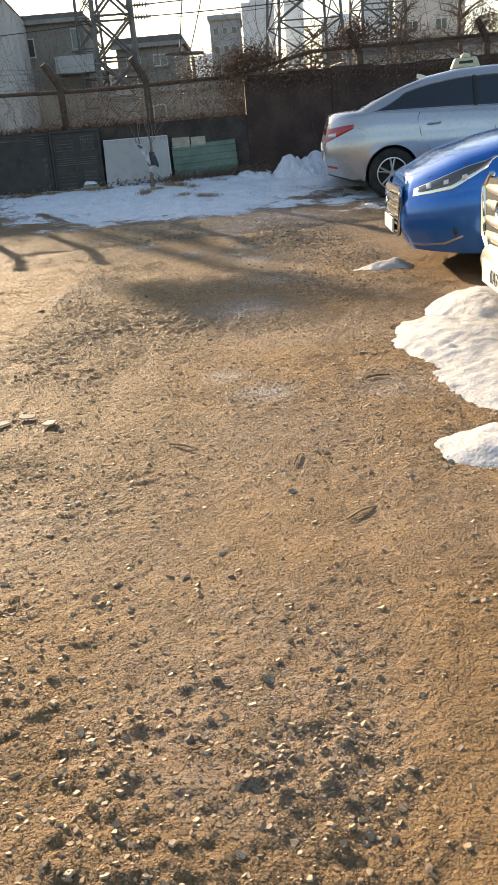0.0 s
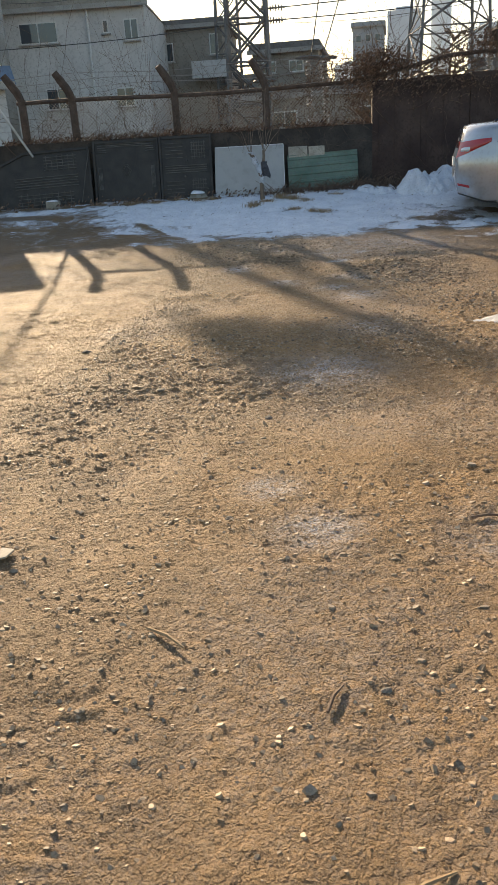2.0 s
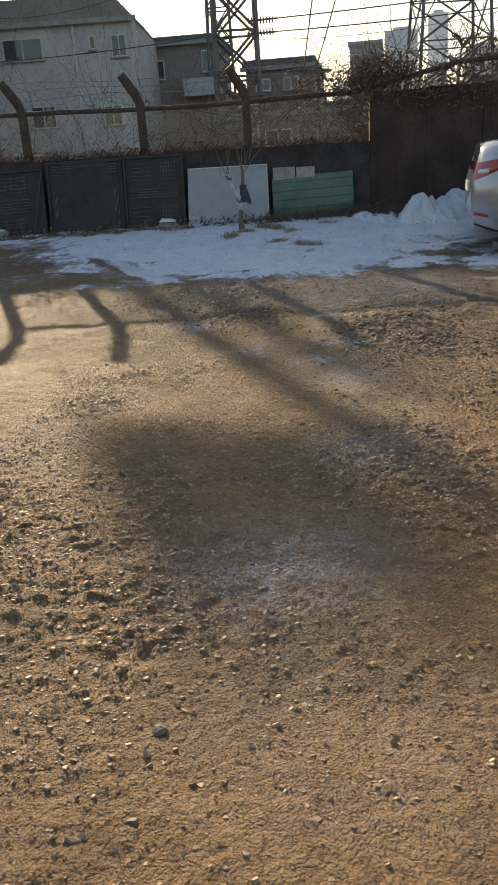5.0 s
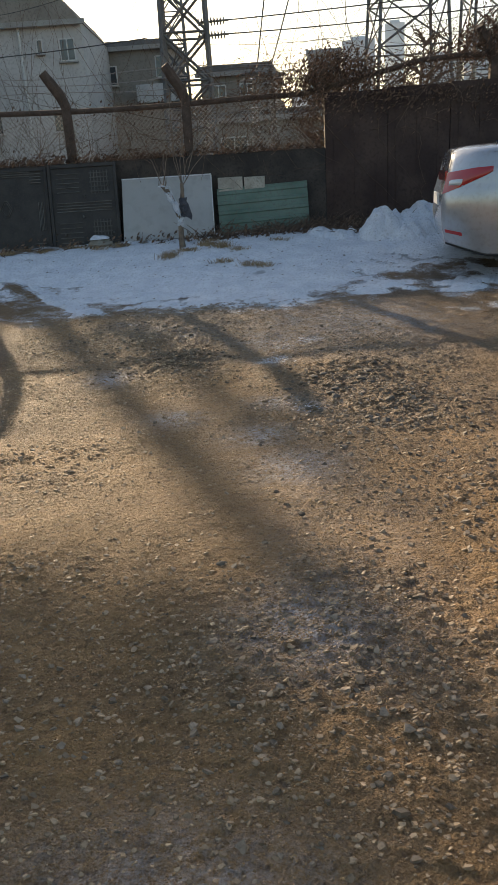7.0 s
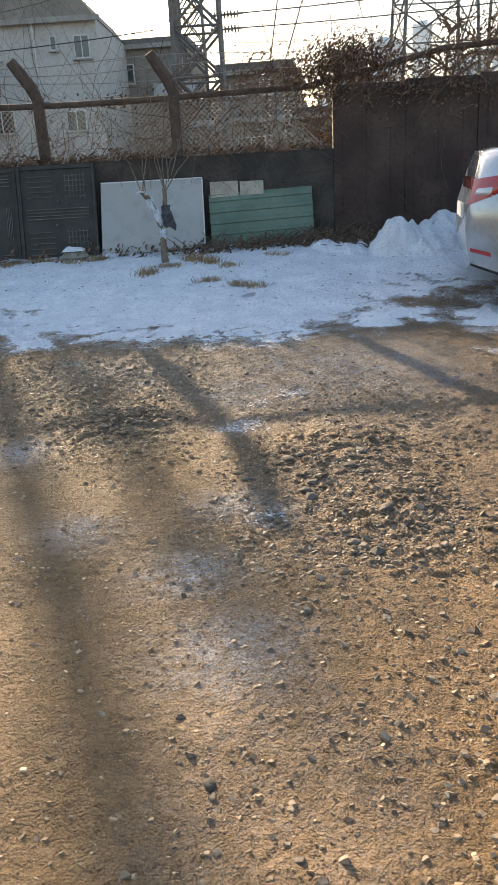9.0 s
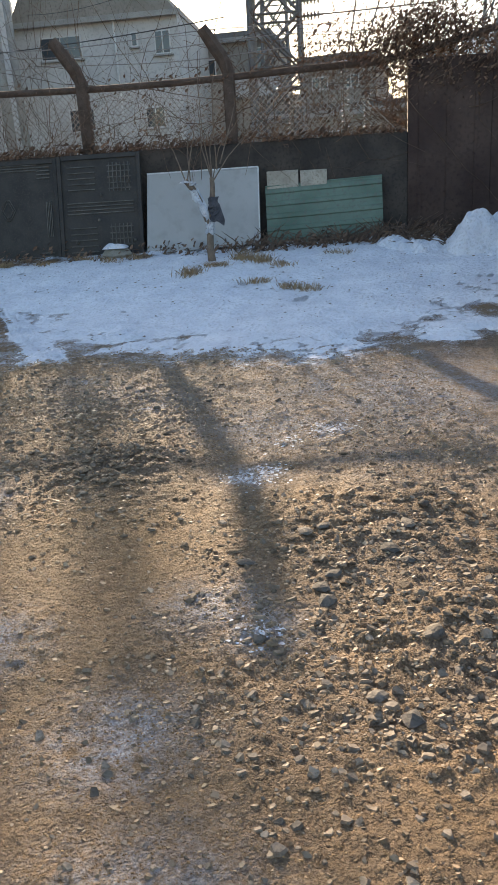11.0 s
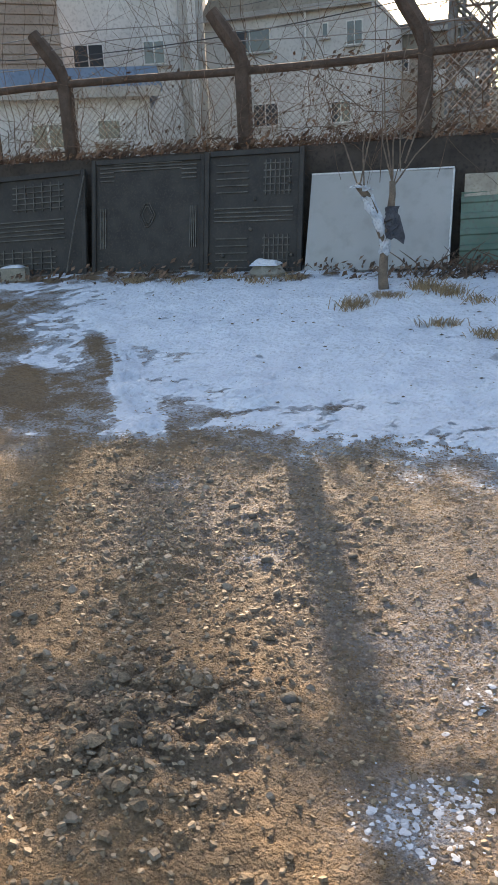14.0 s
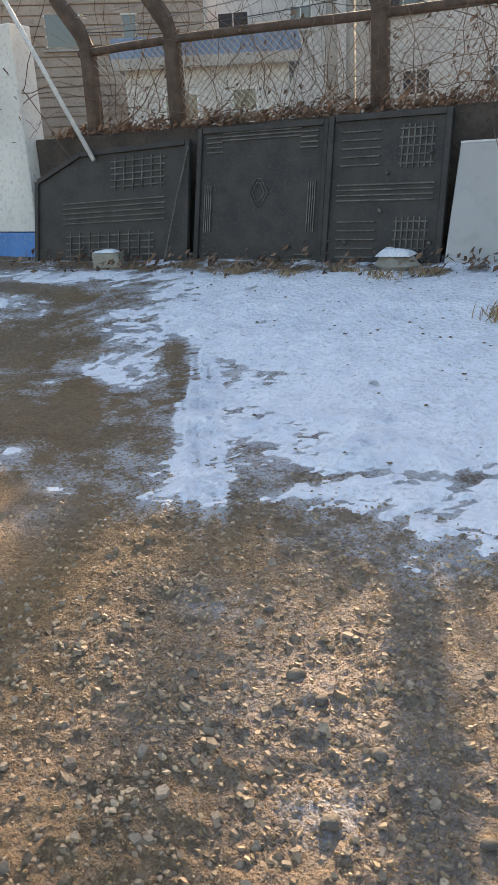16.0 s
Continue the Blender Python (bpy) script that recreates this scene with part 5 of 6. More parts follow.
PLATEINK = plain("plate_ink", (0.04, 0.05, 0.07), 0.5)
SIGN = ramp_mat("taxi_sign_plastic", (0.58, 0.54, 0.36), (0.66, 0.62, 0.44), 0.4, scale=10, fine=60, bump=0.0)


class Car:
    """Car body lofted along x (rear bumper at 0, nose at the length), y to its left, z up."""

    def __init__(self, label, m, paint, length, width, belt, top, roof, arches, sill=0.20, rear_lean=0.10, nose_lean=0.28, roof_w=0.60, sides=(1.0, 3.3), name="car", taper=(0.38, 3.6)):
        self.root = thing(name, label, "car", m, "parked cars")
        self.L, self.W, self.belt, self.top, self.roof, self.sill = length, width / 2, belt, top, roof, sill
        self.arches, self.rl, self.nl, self.paint, self.rw = arches, rear_lean, nose_lean, paint, roof_w
        self.glass_x, self.taper = sides, taper
        self.R = 0.38
        self.body()
        self.cabin()

    def half(self, x):
        a = max(0.0, 0.85 - x) / 0.85
        b = max(0.0, 0.95 - (self.L - x)) / 0.95
        return self.W * (1 - 0.36 * a ** 2.8) * (1 - self.taper[0] * b ** self.taper[1])

    def low(self, x):
        z = self.sill + 0.10 * max(0.0, 0.35 - x) / 0.35 + 0.02 * max(0.0, x - self.L + 0.4)
        for ax in self.arches:
            d = abs(x - ax)
            if d < self.R:
                z = max(z, 0.335 + math.sqrt(self.R ** 2 - d * d))
        return z

    def at(self, x, q, side=1, out=0.0):
        """A point of the flank: q runs from the sill (0) to the belt (1)."""
        b, l = float(np.interp(x, *self.belt)), self.low(x)
        z = l + (b - l) * q
        full = self.sill + (b - self.sill) * q
        zz = (z - self.sill) / (b - self.sill)
        y = self.half(x) - 0.055 * max(0, 0.30 - zz) / 0.30 - 0.075 * (max(0, zz - 0.62) / 0.38) ** 1.5 - 0.012 * math.exp(-((zz - 0.70) / 0.05) ** 2)
        h = (z - self.sill) / max(b - self.sill, 0.1)
        dx = 0.0
        if x < 0.7:
            dx += (1 - x / 0.7) ** 1.5 * (self.rl * max(0, h - 0.62) / 0.38 + 0.07 * max(0, 0.35 - h) / 0.35)
        if x > self.L - 0.9:
            k = ((x - self.L + 0.9) / 0.9) ** 1.5
            dx -= k * (self.nl * (max(0, h - 0.55) / 0.45) ** 1.5 + 0.10 * max(0, 0.3 - h) / 0.3)
        return Vector((x + dx, side * (y + out), z))

    def body(self):
        qs = (0, 0.06, 0.2, 0.34, 0.48, 0.6, 0.68, 0.72, 0.80, 0.88, 0.95, 1.0)
        xs_ = sorted(set([round(v_, 3) for v_ in np.linspace(0, self.L, int(self.L / 0.045))] + [a + s * self.R * k for a in self.arches for s in (-1, 1) for k in (0.999, 0.96, 0.86)]))
        rows = []
        for x in xs_:
            r = [self.at(x, q, -1) for q in qs]
            e = r[-1]
            t = float(np.interp(x, *self.top))
            u = [Vector((e.x, -e.y * -f, e.z + (t - e.z) * g)) for f, g in ((0.93, 0.45), (0.75, 0.8), (0.4, 0.97), (0, 1))]
            u = [Vector((p.x, e.y * f, p.z)) for p, f in zip(u, (0.93, 0.75, 0.4, 0))]
            left = [Vector((p.x, -p.y, p.z)) for p in reversed(r + u[:-1])]
            rows.append(r + u + left)
        n = len(rows[0])
        m = Mesh().add([p for r in rows for p in r], [(i * n + j, i * n + j + 1, (i + 1) * n + j + 1, (i + 1) * n + j) for i in range(len(rows) - 1) for j in range(n - 1)])
        k = len(rows) - 1
        m.f += [tuple(range(n)), tuple(k * n + j for j in range(n))]
        b = part("body", m, self.paint, self.root, smooth=True)
        b.data.polygons[len(b.data.polygons) - 1].use_smooth = False
        b.data.polygons[len(b.data.polygons) - 2].use_smooth = False
        fl = Mesh().box((self.L / 2, 0, self.sill + 0.12), (self.L - 0.9, 2 * self.W - 0.5, 0.2))
        part("underbody", fl, BLACKTRIM, self.root, "dark underbody")
        for ax in self.arches:
            for s in (-1, 1):
                m2 = Mesh()
                pts = [(ax + self.R * 1.0 * math.cos(a), 0.335 + self.R * math.sin(a)) for a in np.linspace(-0.3, math.pi + 0.3, 24)]
                ins = [(x, s * (self.half(ax) - 0.07), z) for x, z in pts]
                deep = [(x, s * (self.half(ax) - 0.40), z) for x, z in pts]
                m2.add(ins + deep, [(i, i + 1, i + 25, i + 24) for i in range(23)] + [tuple(range(24, 48))])
                part("wheel_arch_liner", m2, BLACKTRIM, self.root, "black wheel arch liner")

    def cabin(self):
        x0, x1 = self.roof[0][0], self.roof[0][-1]
        g0, g1 = self.glass_x
        bodyf, sidef, frontf, rearf = Mesh(), {}, Mesh(), Mesh()
        xs_ = np.linspace(x0, x1, 46)
        peak = max(self.roof[1])

        def sec(x, s):
            zr, b = float(np.interp(x, *self.roof)), float(np.interp(x, *self.belt)) - 0.01
            yb = self.half(x) - 0.075
            k = min(1, max(0.0, (zr - b)) / (peak - b))
            yr = yb + (self.rw - yb) * k
            zs = max(zr - 0.06, b)
            pts = [(yb, b), (yb + (yr - yb) * 0.10, b + (zs - b) * 0.10), (yb + (yr - yb) * 0.84, b + (zs - b) * 0.86), (yr, zs), (yr * 0.9, zr - 0.022), (yr * 0.55, zr - 0.006), (0, zr)]
            return [Vector((x, s * y, z)) for y, z in pts]
        for s in (-1, 1):
            for i in range(len(xs_) - 1):
                a, b = sec(xs_[i], s), sec(xs_[i + 1], s)
                xm = (xs_[i] + xs_[i + 1]) / 2
                for j in range(6):
                    quad = [a[j], b[j], b[j + 1], a[j + 1]]
                    if j == 1 and g0 < xm < g0 + 0.5:
                        ka, kb = (min(1, max(0, (xs_[i + d] - g0) / 0.5)) ** 0.8 for d in (0, 1))
                        ma, mb = a[1].lerp(a[2], ka), b[1].lerp(b[2], kb)
                        bodyf.add([ma, mb, b[2], a[2]], [(0, 1, 2, 3)])
                        quad = [a[1], b[1], mb, ma]
                    if j == 1 and g0 < xm < g1:
                        mid = (g0 + g1) / 2 + 0.05
                        key = (s, 0 if xm < mid else 1)
                        tgt = sidef.setdefault(key, Mesh())
                    elif j >= 3 and xm < self.rear_glass():
                        tgt = rearf
                    elif j >= 3 and xm > self.front_glass():
                        tgt = frontf
                    else:
                        tgt = bodyf
                    tgt.add(quad, [(0, 1, 2, 3)])
        for nm, m in (("roof", bodyf),):
            self.weld(part(nm, m, self.paint, self.root, smooth=True))
        self.weld(part("windscreen", frontf, CARGLASS, self.root, "tinted windscreen", smooth=True))
        if rearf.f:
            self.weld(part("rear_window", rearf, CARGLASS, self.root, "dark sloping rear window", smooth=True))
        for key, m in sidef.items():
            self.weld(part("side_window", m, CARGLASS, self.root, "dark tinted side window", smooth=True))
        mid = (g0 + g1) / 2 + 0.05
        for s in (-1, 1):
            a = sec(mid, s)
            part("pillar", Mesh().tube([a[1] + Vector((0, s * 0.004, 0)), a[2] + Vector((0, s * 0.004, 0))], 0.028, 6), BLACKTRIM, self.root, "black door pillar")
            low = [sec(x, s)[1] + Vector((0, s * 0.004, 0)) for x in np.linspace(g0, g1, 16)]
            up_ = [sec(x, s)[1].lerp(sec(x, s)[2], min(1, max(0, (x - g0) / 0.5)) ** 0.8) + Vector((0, s * 0.004, 0)) for x in np.linspace(g0, g1, 24)]
            part("window_trim", Mesh().tube(low, 0.008, 5), CHROME, self.root, "chrome window trim")
            part("rain_visor", Mesh().tube(up_, 0.014, 5), self.paint, self.root)

    def weld(self, ob):
        bm = bmesh.new()
        bm.from_mesh(ob.data)
        bmesh.ops.remove_doubles(bm, verts=bm.verts, dist=0.001)
        bmesh.ops.recalc_face_normals(bm, faces=bm.faces)
        bm.to_mesh(ob.data)
        bm.free()
        ob.data.polygons.foreach_set("use_smooth", [True] * len(ob.data.polygons))

    def rear_glass(self):
        i = int(np.argmax(np.array(self.roof[1]) > max(self.roof[1]) - 0.10))
        return self.roof[0][i] - 0.02

    def front_glass(self):
        z = np.array(self.roof[1])
        i = len(z) - 1 - int(np.argmax(z[::-1] > max(z) - 0.08))
        return self.roof[0][i] + 0.05

    def patch(self, name, mat, x0, x1, qa, qb, side, out=0.006, label="", nx=14, nq=5, parent=None):
        """A skin lying on the flank between the curves qa(x) and qb(x)."""
        P, Q = [], []
        for i in range(nx + 1):
            x = x0 + (x1 - x0) * i / nx
            for j in range(nq + 1):
                q = qa(i / nx) + (qb(i / nx) - qa(i / nx)) * j / nq
                bulge = out * (1 if 0 < i < nx and 0 < j < nq else 0.35)
                P.append(self.at(x, q, side, bulge))
        f = [(i * (nq + 1) + j, i * (nq + 1) + j + 1, (i + 1) * (nq + 1) + j + 1, (i + 1) * (nq + 1) + j) for i in range(nx) for j in range(nq)]
        return part(name, Mesh().add(P, f), mat, parent or self.root, label, smooth=True)

    def line(self, name, mat, pts, side, r=0.004, label=""):
        return part(name, Mesh().tube([self.at(x, q, side, 0.0) for x, q in pts], r, 5), mat, self.root, label)

    def wheels(self, r=0.335):
        for ax in self.arches:
            for s in (-1, 1):
                y = s * (self.half(ax) - 0.12)
                R = Matrix.Rotation(radians(-90 * s), 3, "X")
                w = part("wheel", Mesh().lathe([(0.05, -0.06), (0.20, -0.07), (0.205, 0.02)], 20, R, (ax, y, r)), BLACKTRIM, self.root)
                part("tyre", Mesh().lathe([(0.215, -0.10), (r - 0.02, -0.105), (r, -0.08), (r, 0.08), (r - 0.02, 0.105), (0.255, 0.105), (0.215, 0.085)], 32, R, (ax, y, r)), RUBBER, w, "dusty black tyre", smooth=True)
                rim = Mesh().lathe([(0.215, 0.06), (0.218, 0.098), (0.205, 0.10), (0.198, 0.075)], 32, R, (ax, y, r)).lathe([(0.0, 0.088), (0.035, 0.088), (0.05, 0.07)], 14, R, (ax, y, r))
                part("rim", rim, ALLOY, w, "silver alloy rim", smooth=False)
                for k in range(5):
                    for d in (-0.16, 0.16):
                        a = math.tau * k / 5 + 0.3
                        p0 = R @ Vector((0.035 * math.cos(a), 0.035 * math.sin(a), 0.08))
                        p1 = R @ Vector((0.205 * math.cos(a + d), 0.205 * math.sin(a + d), 0.088))
                        part("spoke", Mesh().tube([p0 + Vector((ax, y, r)), p1 + Vector((ax, y, r))], [0.016, 0.013], 4), ALLOY, w)

    def handle(self, x, q, side):
        p = self.at(x, q, side, 0.0)
        part("door_handle", Mesh().tube([p + Vector((-0.09, 0, 0)), p + Vector((-0.07, side * 0.03, 0.004)), p + Vector((0.07, side * 0.03, 0.008)), p + Vector((0.09, 0, 0.008))], 0.014, 7), self.paint, self.root)

    def mirror(self, x, side):
        p = self.at(x, 1.0, side, 0.0)
        mm = Mesh().tube([p + Vector((0, side * 0.0, 0.05)), p + Vector((0.02, side * 0.10, 0.08)), p + Vector((0, side * 0.18, 0.09)), p + Vector((-0.02, side * 0.23, 0.09))], [0.03, 0.07, 0.075, 0.05], 10)
        part("wing_mirror", mm, self.paint, self.root, smooth=True)


def plate_text(body, txt, size, m, parent):
    c = bpy.data.curves.new("writing", "FONT")
    c.body, c.size, c.align_x, c.extrude = txt, size, "CENTER", 0.001
    o = bpy.data.objects.new("writing", c)
    me = bpy.data.meshes.new_from_object(o)
    bpy.data.objects.remove(o)
    me.materials.append(PLATEINK)
    t = new("number", me)
    t.parent = parent
    t.matrix_basis = m
    return t


# silver-white taxi, tail towards the yard
tz = gz(0.7, 12.15) + 0.0
taxi = Car("pearl white taxi saloon parked on icy ground", pose(-0.21, 13.06, tz, 0, 0, 0.0), PAINT_SILVER, 4.95, 1.88,
           ([0, 0.25, 0.7, 1.5, 3.2, 4.2, 4.95], [1.10, 1.14, 1.16, 1.12, 1.05, 0.93, 0.72]),
           ([0, 0.1, 0.5, 1.0, 3.6, 4.3, 4.95], [1.17, 1.205, 1.22, 1.18, 1.10, 1.0, 0.78]),
           ([0.42, 0.75, 1.1, 1.45, 1.9, 2.4, 2.9, 3.15, 3.85], [1.18, 1.335, 1.475, 1.575, 1.645, 1.66, 1.63, 1.58, 1.09]),
           (0.94, 3.82), rear_lean=0.09, sides=(0.66, 3.45), sill=0.26, name="taxi")
for s in (-1, 1):
    tl = taxi.patch("tail_light", LAMPRED, 0.0, 0.40, lambda u: 0.60 + 0.21 * u, lambda u: 0.845 + 0.015 * u, s, 0.012, "red wraparound tail light")
    taxi.patch("reversing_lens", LAMPCLEAR, 0.02, 0.16, lambda u: 0.68, lambda u: 0.77, s, 0.018, "clear reversing lens", 5, 3, tl)
    taxi.patch("bumper_reflector", LAMPRED, 0.02, 0.16, lambda u: 0.15, lambda u: 0.19, s, 0.008, "red bumper reflector", 5, 2)
    taxi.patch("bumper_trim", BLACKTRIM, 0.0, 0.5, lambda u: 0.0, lambda u: 0.025, s, 0.006, "dark lower bumper edge", 8, 2)
    taxi.handle(1.52, 0.80, s)
    taxi.handle(2.62, 0.80, s)
    taxi.line("door_seam", BLACKTRIM, [(1.33, 0.98), (1.30, 0.85), (1.34, 0.65), (1.5, 0.35), (1.62, 0.12)], s)
    taxi.line("door_seam", BLACKTRIM, [(2.36, 0.98), (2.36, 0.6), (2.38, 0.06)], s)
    taxi.line("door_seam", BLACKTRIM, [(3.45, 0.97), (3.48, 0.6), (3.42, 0.06)], s)
    taxi.line("bumper_seam", BLACKTRIM, [(0.47, 0.80), (0.6, 0.62), (0.66, 0.55)], s, 0.003)
    taxi.line("side_moulding", CHROME, [(1.55, 0.06), (2.4, 0.05), (3.4, 0.05)], s, 0.008)
    taxi.mirror(3.3, s)
taxi.wheels()
part("boot_lip", Mesh().tube([(0.11 + 0.06 * abs(y / 0.5) ** 3, y, 1.175 - 0.03 * abs(y / 0.5) ** 3) for y in np.linspace(-0.5, 0.5, 14)], 0.014, 8), PAINT_SILVER, taxi.root, smooth=True)
part("rear_lamp_bar", Mesh().box((0.055, 0, 0.95), (0.03, 0.9, 0.10)), LAMPRED, taxi.root, "red lamp strip over the boot", bevel=0.01)
pl = part("number_plate", Mesh().box((-0.005, 0, 0.75), (0.02, 0.52, 0.11)), PLATE, taxi.root, "white number plate", bevel=0.004)
part("rear_screen_edge", Mesh().tube([(0.46 + 0.88 * i / 8, -(0.60 - 0.12 * i / 8), 1.215 + 0.315 * i / 8 + 0.02 * math.sin(math.pi * i / 8)) for i in range(9)], 0.012, 5), CARGLASS, taxi.root, "dark rear screen edge")
part("roof_fin", Mesh().prism([(0.0, 0.0), (0.17, 0.0), (0.06, 0.055), (0.0, 0.06)], 0.03, pose(1.42, -0.015, 1.575)), PAINT_SILVER, taxi.root)
sg = part("taxi_sign", Mesh().prism([(-0.21, 0.0), (0.21, 0.0), (0.15, 0.14), (-0.15, 0.14)], 0.13, pose(2.12, -0.065, 1.655)), SIGN, taxi.root, "cream plastic rooftop taxi sign", bevel=0.012)
part("dome", Mesh().lathe([(0.075, 1.79), (0.07, 1.82), (0.045, 1.845), (0, 1.855)], 14, None, (2.12, 0, 0)), SIGN, sg, smooth=True)
part("lettering_bar", Mesh().box((2.12, -0.069, 1.73), (0.2, 0.006, 0.035)), BLACKTRIM, sg)

# blue saloon, nose towards the yard
blue = Car("glossy bright blue saloon with chrome grille", pose(4.66, 7.02, gz(0.5, 6.6), 0, 0, 180), PAINT_BLUE, 4.55, 1.82,
           ([0, 0.25, 0.7, 1.5, 3.0, 3.7, 4.15, 4.55], [1.0, 1.03, 1.04, 1.02, 0.98, 0.91, 0.815, 0.69]),
           ([0, 0.1, 0.5, 1.0, 3.3, 3.8, 4.2, 4.55], [1.05, 1.08, 1.09, 1.08, 1.06, 0.98, 0.88, 0.73]),
           ([0.35, 0.7, 1.1, 1.5, 2.0, 2.5, 2.8, 3.5], [1.08, 1.22, 1.36, 1.44, 1.46, 1.45, 1.40, 1.02]),
           (0.95, 3.62), sill=0.18, nose_lean=0.05, sides=(0.9, 3.1), name="car", taper=(0.52, 3.0))
for s in (-1, 1):
    hl = blue.patch("headlight", CHROME, 3.92, 4.49, lambda u: 0.95 - 0.21 * min(1, u * 1.8) + 0.03 * u, lambda u: 0.975 - 0.10 * u * u, s, 0.008, "swept headlight with bright surround", 20)
    blue.patch("lens", LAMPDARK, 3.97, 4.465, lambda u: 0.945 - 0.165 * min(1, u * 1.8) + 0.02 * u, lambda u: 0.965 - 0.09 * u * u, s, 0.015, "dark projector lens", 18, 4, hl)
    for x0 in (4.14, 4.26, 4.37):
        blue.patch("reflector", LAMPCLEAR, x0, x0 + 0.045, lambda u: 0.82, lambda u: 0.895, s, 0.018, "bright lamp reflector", 5, 4, hl)
    blue.patch("fog_lamp_pocket", BLACKTRIM, 4.20, 4.225, lambda u: 0.23, lambda u: 0.31, s, 0.008, "black fog lamp pocket", 4, 3)
    blue.line("bumper_lip", CHROME, [(4.16, 0.21), (4.3, 0.12), (4.44, 0.09), (4.55, 0.09)], s, 0.012, "bright bumper lip")
    blue.line("bonnet_seam", BLACKTRIM, [(3.45, 0.99), (3.8, 0.995), (4.15, 0.99), (4.40, 0.97)], s, 0.004)
    blue.line("wing_seam", BLACKTRIM, [(3.80, 0.86), (3.86, 0.74)], s, 0.003)
    blue.line("door_seam", BLACKTRIM, [(3.15, 0.97), (3.2, 0.6), (3.14, 0.06)], s)
    blue.line("door_seam", BLACKTRIM, [(2.1, 0.97), (2.1, 0.06)], s)
    blue.handle(2.35, 0.82, s)
    blue.mirror(3.05, s)
blue.wheels()
gr = part("grille", Mesh().prism([(-0.36, 0.34), (-0.28, 0.28), (0.28, 0.28), (0.36, 0.34), (0.425, 0.58), (0.37, 0.645), (-0.37, 0.645), (-0.425, 0.58)], 0.026, pose(4.535, 0, 0, 0, 0, -90)), BLACKTRIM, blue.root, "black hexagonal grille")
for i in range(6):
    z = 0.32 + i * 0.058
    w = 0.32 + 0.10 * min(1, i / 4)
    part("bar", Mesh().tube([(4.565, -w, z), (4.585, 0, z), (4.565, w, z)], [0.010, 0.013, 0.010], 6), CHROME, gr, "chrome grille bar")
for s in (-1, 1):
    part("surround", Mesh().tube([(4.555, s * 0.28, 0.28), (4.56, s * 0.365, 0.34), (4.555, s * 0.43, 0.585), (4.545, s * 0.37, 0.65)], 0.014, 6), CHROME, gr, "chrome grille surround")
part("emblem", Mesh().tube([(4.60, 0.06 * math.cos(a), 0.56 + 0.035 * math.sin(a)) for a in np.linspace(0, math.tau, 15)], 0.008, 5), CHROME, gr)
part("number_plate", Mesh().box((4.59, 0, 0.36), (0.016, 0.5, 0.11)), PLATE, blue.root, "white number plate", bevel=0.004)

# ivory car beside the snow bank, nose towards the yard
ivory = Car("dusty ivory white car with a chrome grille", pose(5.02, 4.55, gz(0.8, 4.6), 0, 0, 180), PAINT_CREAM, 4.6, 1.86,
            ([0, 0.3, 1.0, 3.0, 3.8, 4.25, 4.6], [1.08, 1.10, 1.12, 1.08, 1.02, 0.94, 0.80]),
            ([0, 0.3, 1.0, 3.2, 3.8, 4.3, 4.6], [1.12, 1.15, 1.17, 1.15, 1.10, 1.01, 0.86]),
            ([0.1, 0.5, 1.0, 1.6, 2.2, 2.6, 3.4], [1.2, 1.5, 1.62, 1.66, 1.66, 1.62, 1.12]),
            (0.95, 3.66), sill=0.22, nose_lean=0.10, sides=(0.5, 3.0), name="car")
for s in (-1, 1):
    hl = ivory.patch("headlight", LAMPCLEAR, 3.95, 4.5, lambda u: 0.80 - 0.10 * u, lambda u: 0.98 - 0.08 * u, s, 0.01, "large clear headlight")
    ivory.patch("lens", LAMPDARK, 4.05, 4.44, lambda u: 0.80 - 0.06 * u, lambda u: 0.94 - 0.08 * u, s, 0.016, "dark inner lens", 10, 4, hl)
    ivory.line("bonnet_seam", BLACKTRIM, [(3.5, 0.99), (3.9, 0.995), (4.4, 0.98)], s, 0.004)
    ivory.line("door_seam", BLACKTRIM, [(3.1, 0.97), (3.12, 0.06)], s)
    ivory.mirror(3.0, s)
ivory.wheels()
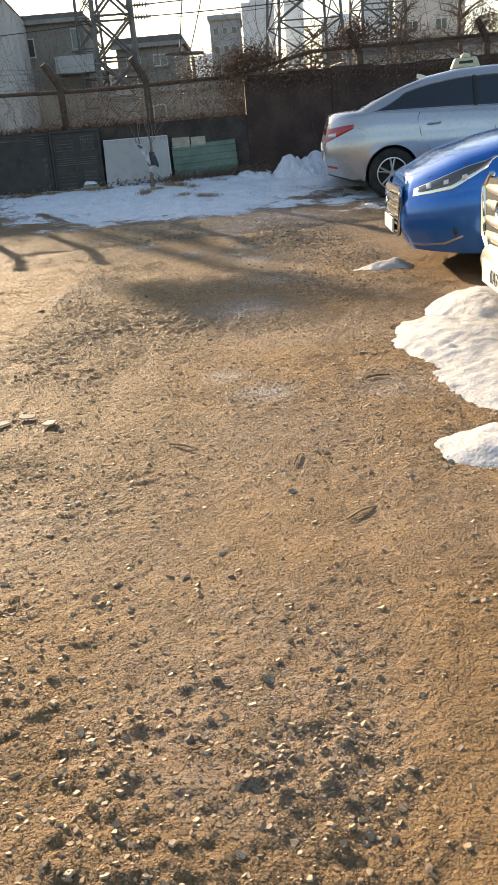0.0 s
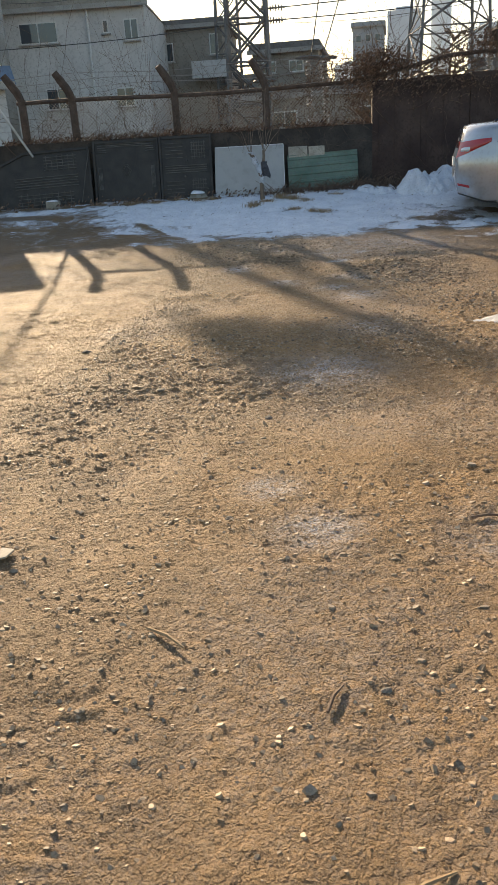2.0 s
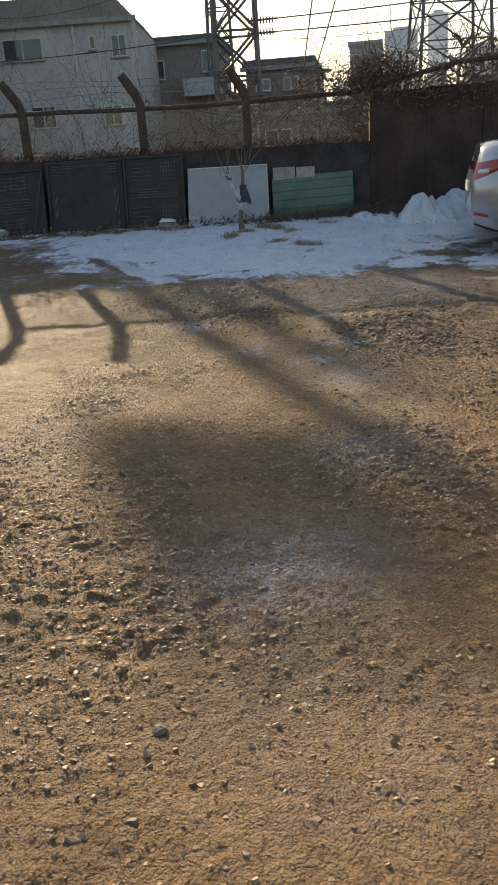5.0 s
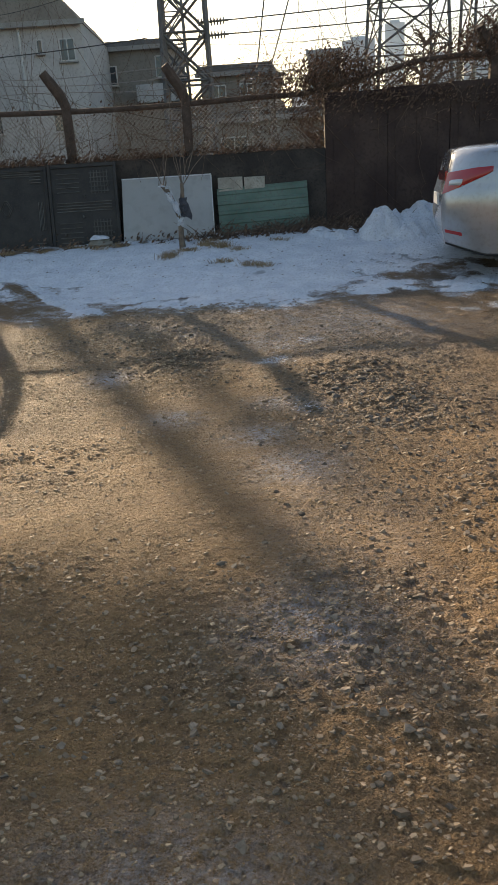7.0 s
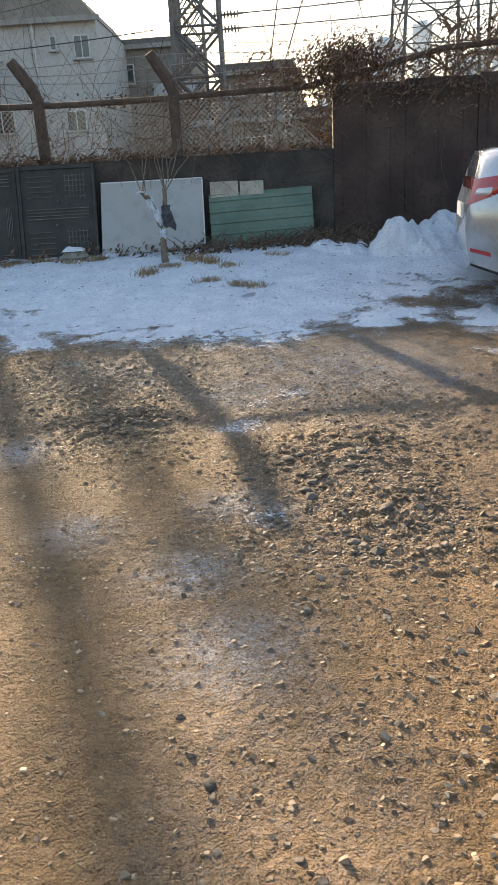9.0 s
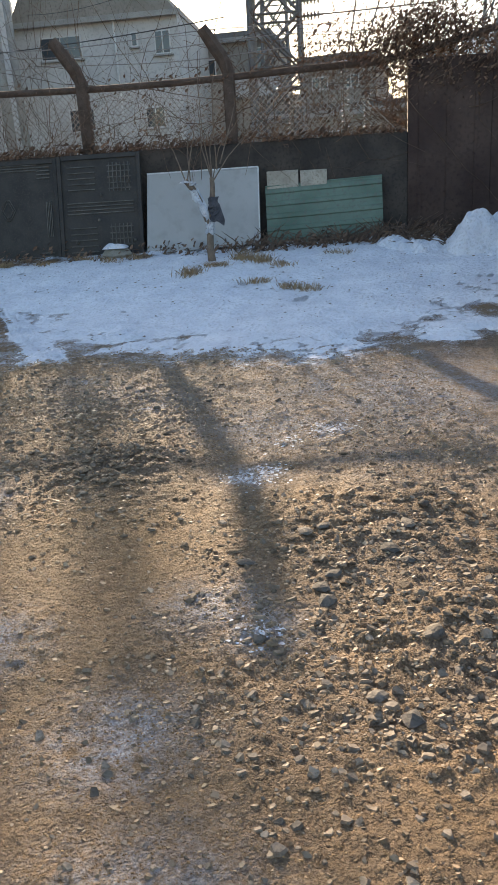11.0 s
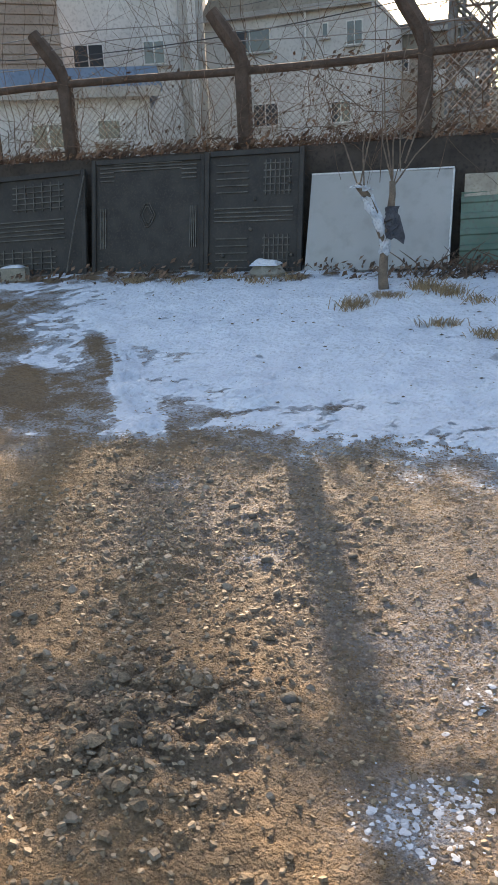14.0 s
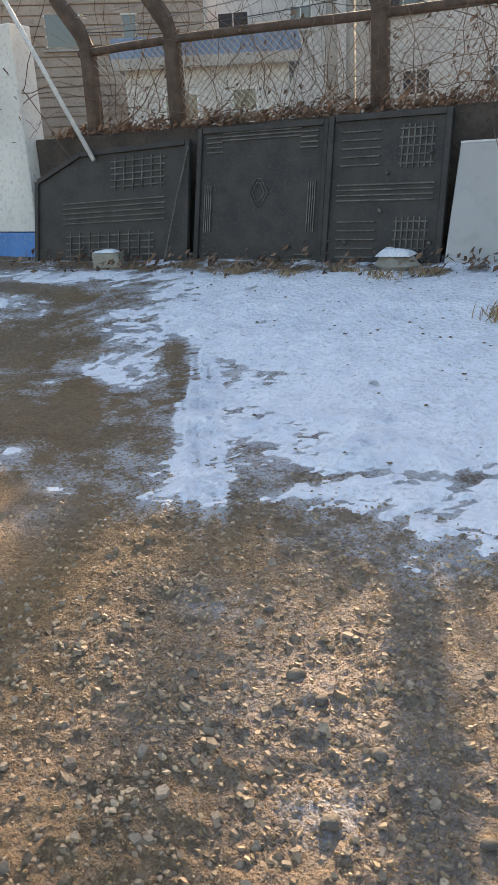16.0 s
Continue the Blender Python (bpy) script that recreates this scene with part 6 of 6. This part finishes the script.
gr = part("grille", Mesh().prism([(-0.52, 0.48), (-0.40, 0.42), (0.40, 0.42), (0.52, 0.48), (0.56, 0.74), (0.46, 0.80), (-0.46, 0.80), (-0.56, 0.74)], 0.05, pose(4.575, 0, 0, 0, 0, -90)), BLACKTRIM, ivory.root, "black grille backing")
for i in range(4):
    z = 0.49 + i * 0.085
    part("bar", Mesh().tube([(4.60, -0.54, z), (4.625, -0.3, z), (4.635, 0, z), (4.625, 0.3, z), (4.60, 0.54, z)], 0.028, 8), PAINT_CREAM, gr, "broad pale grille bar", smooth=True)
for s in (-1, 1):
    part("surround", Mesh().tube([(4.63, s * 0.42, 0.42), (4.63, s * 0.54, 0.49), (4.625, s * 0.58, 0.75), (4.61, s * 0.47, 0.82)], 0.018, 6), CHROME, gr, "chrome grille surround")
part("bumper", Mesh().tube([(4.28, -0.84, 0.35), (4.46, -0.70, 0.35), (4.54, -0.45, 0.35), (4.565, 0, 0.35), (4.54, 0.45, 0.35), (4.46, 0.70, 0.35), (4.28, 0.84, 0.35)], [0.08, 0.12, 0.125, 0.125, 0.125, 0.12, 0.08], 16), PAINT_CREAM, ivory.root, "rounded dusty bumper", smooth=True)
part("bonnet_lip", Mesh().tube([(4.30, -0.76, 0.90), (4.46, -0.60, 0.87), (4.55, -0.35, 0.845), (4.58, 0, 0.84), (4.55, 0.35, 0.845), (4.46, 0.60, 0.87), (4.30, 0.76, 0.90)], [0.03, 0.05, 0.055, 0.055, 0.055, 0.05, 0.03], 12), PAINT_CREAM, ivory.root, smooth=True)
part("emblem", Mesh().tube([(4.67, 0.09 * math.cos(a), 0.66 + 0.055 * math.sin(a)) for a in np.linspace(0, math.tau, 17)], 0.014, 6), CHROME, gr, "plain oval chrome emblem")
pl = part("number_plate", Mesh().box((4.695, 0, 0.33), (0.016, 0.5, 0.13)), PLATE, ivory.root, "white number plate with dark figures", bevel=0.004)
plate_text("plate", "0A79", 0.10, pose(4.707, 0.06, 0.295, 90, 0, 90), pl)
part("bumper_lip", Mesh().tube([(4.56, -0.6, 0.24), (4.63, 0, 0.22), (4.56, 0.6, 0.24)], 0.03, 8), BLACKTRIM, ivory.root, "dark lower bumper lip")
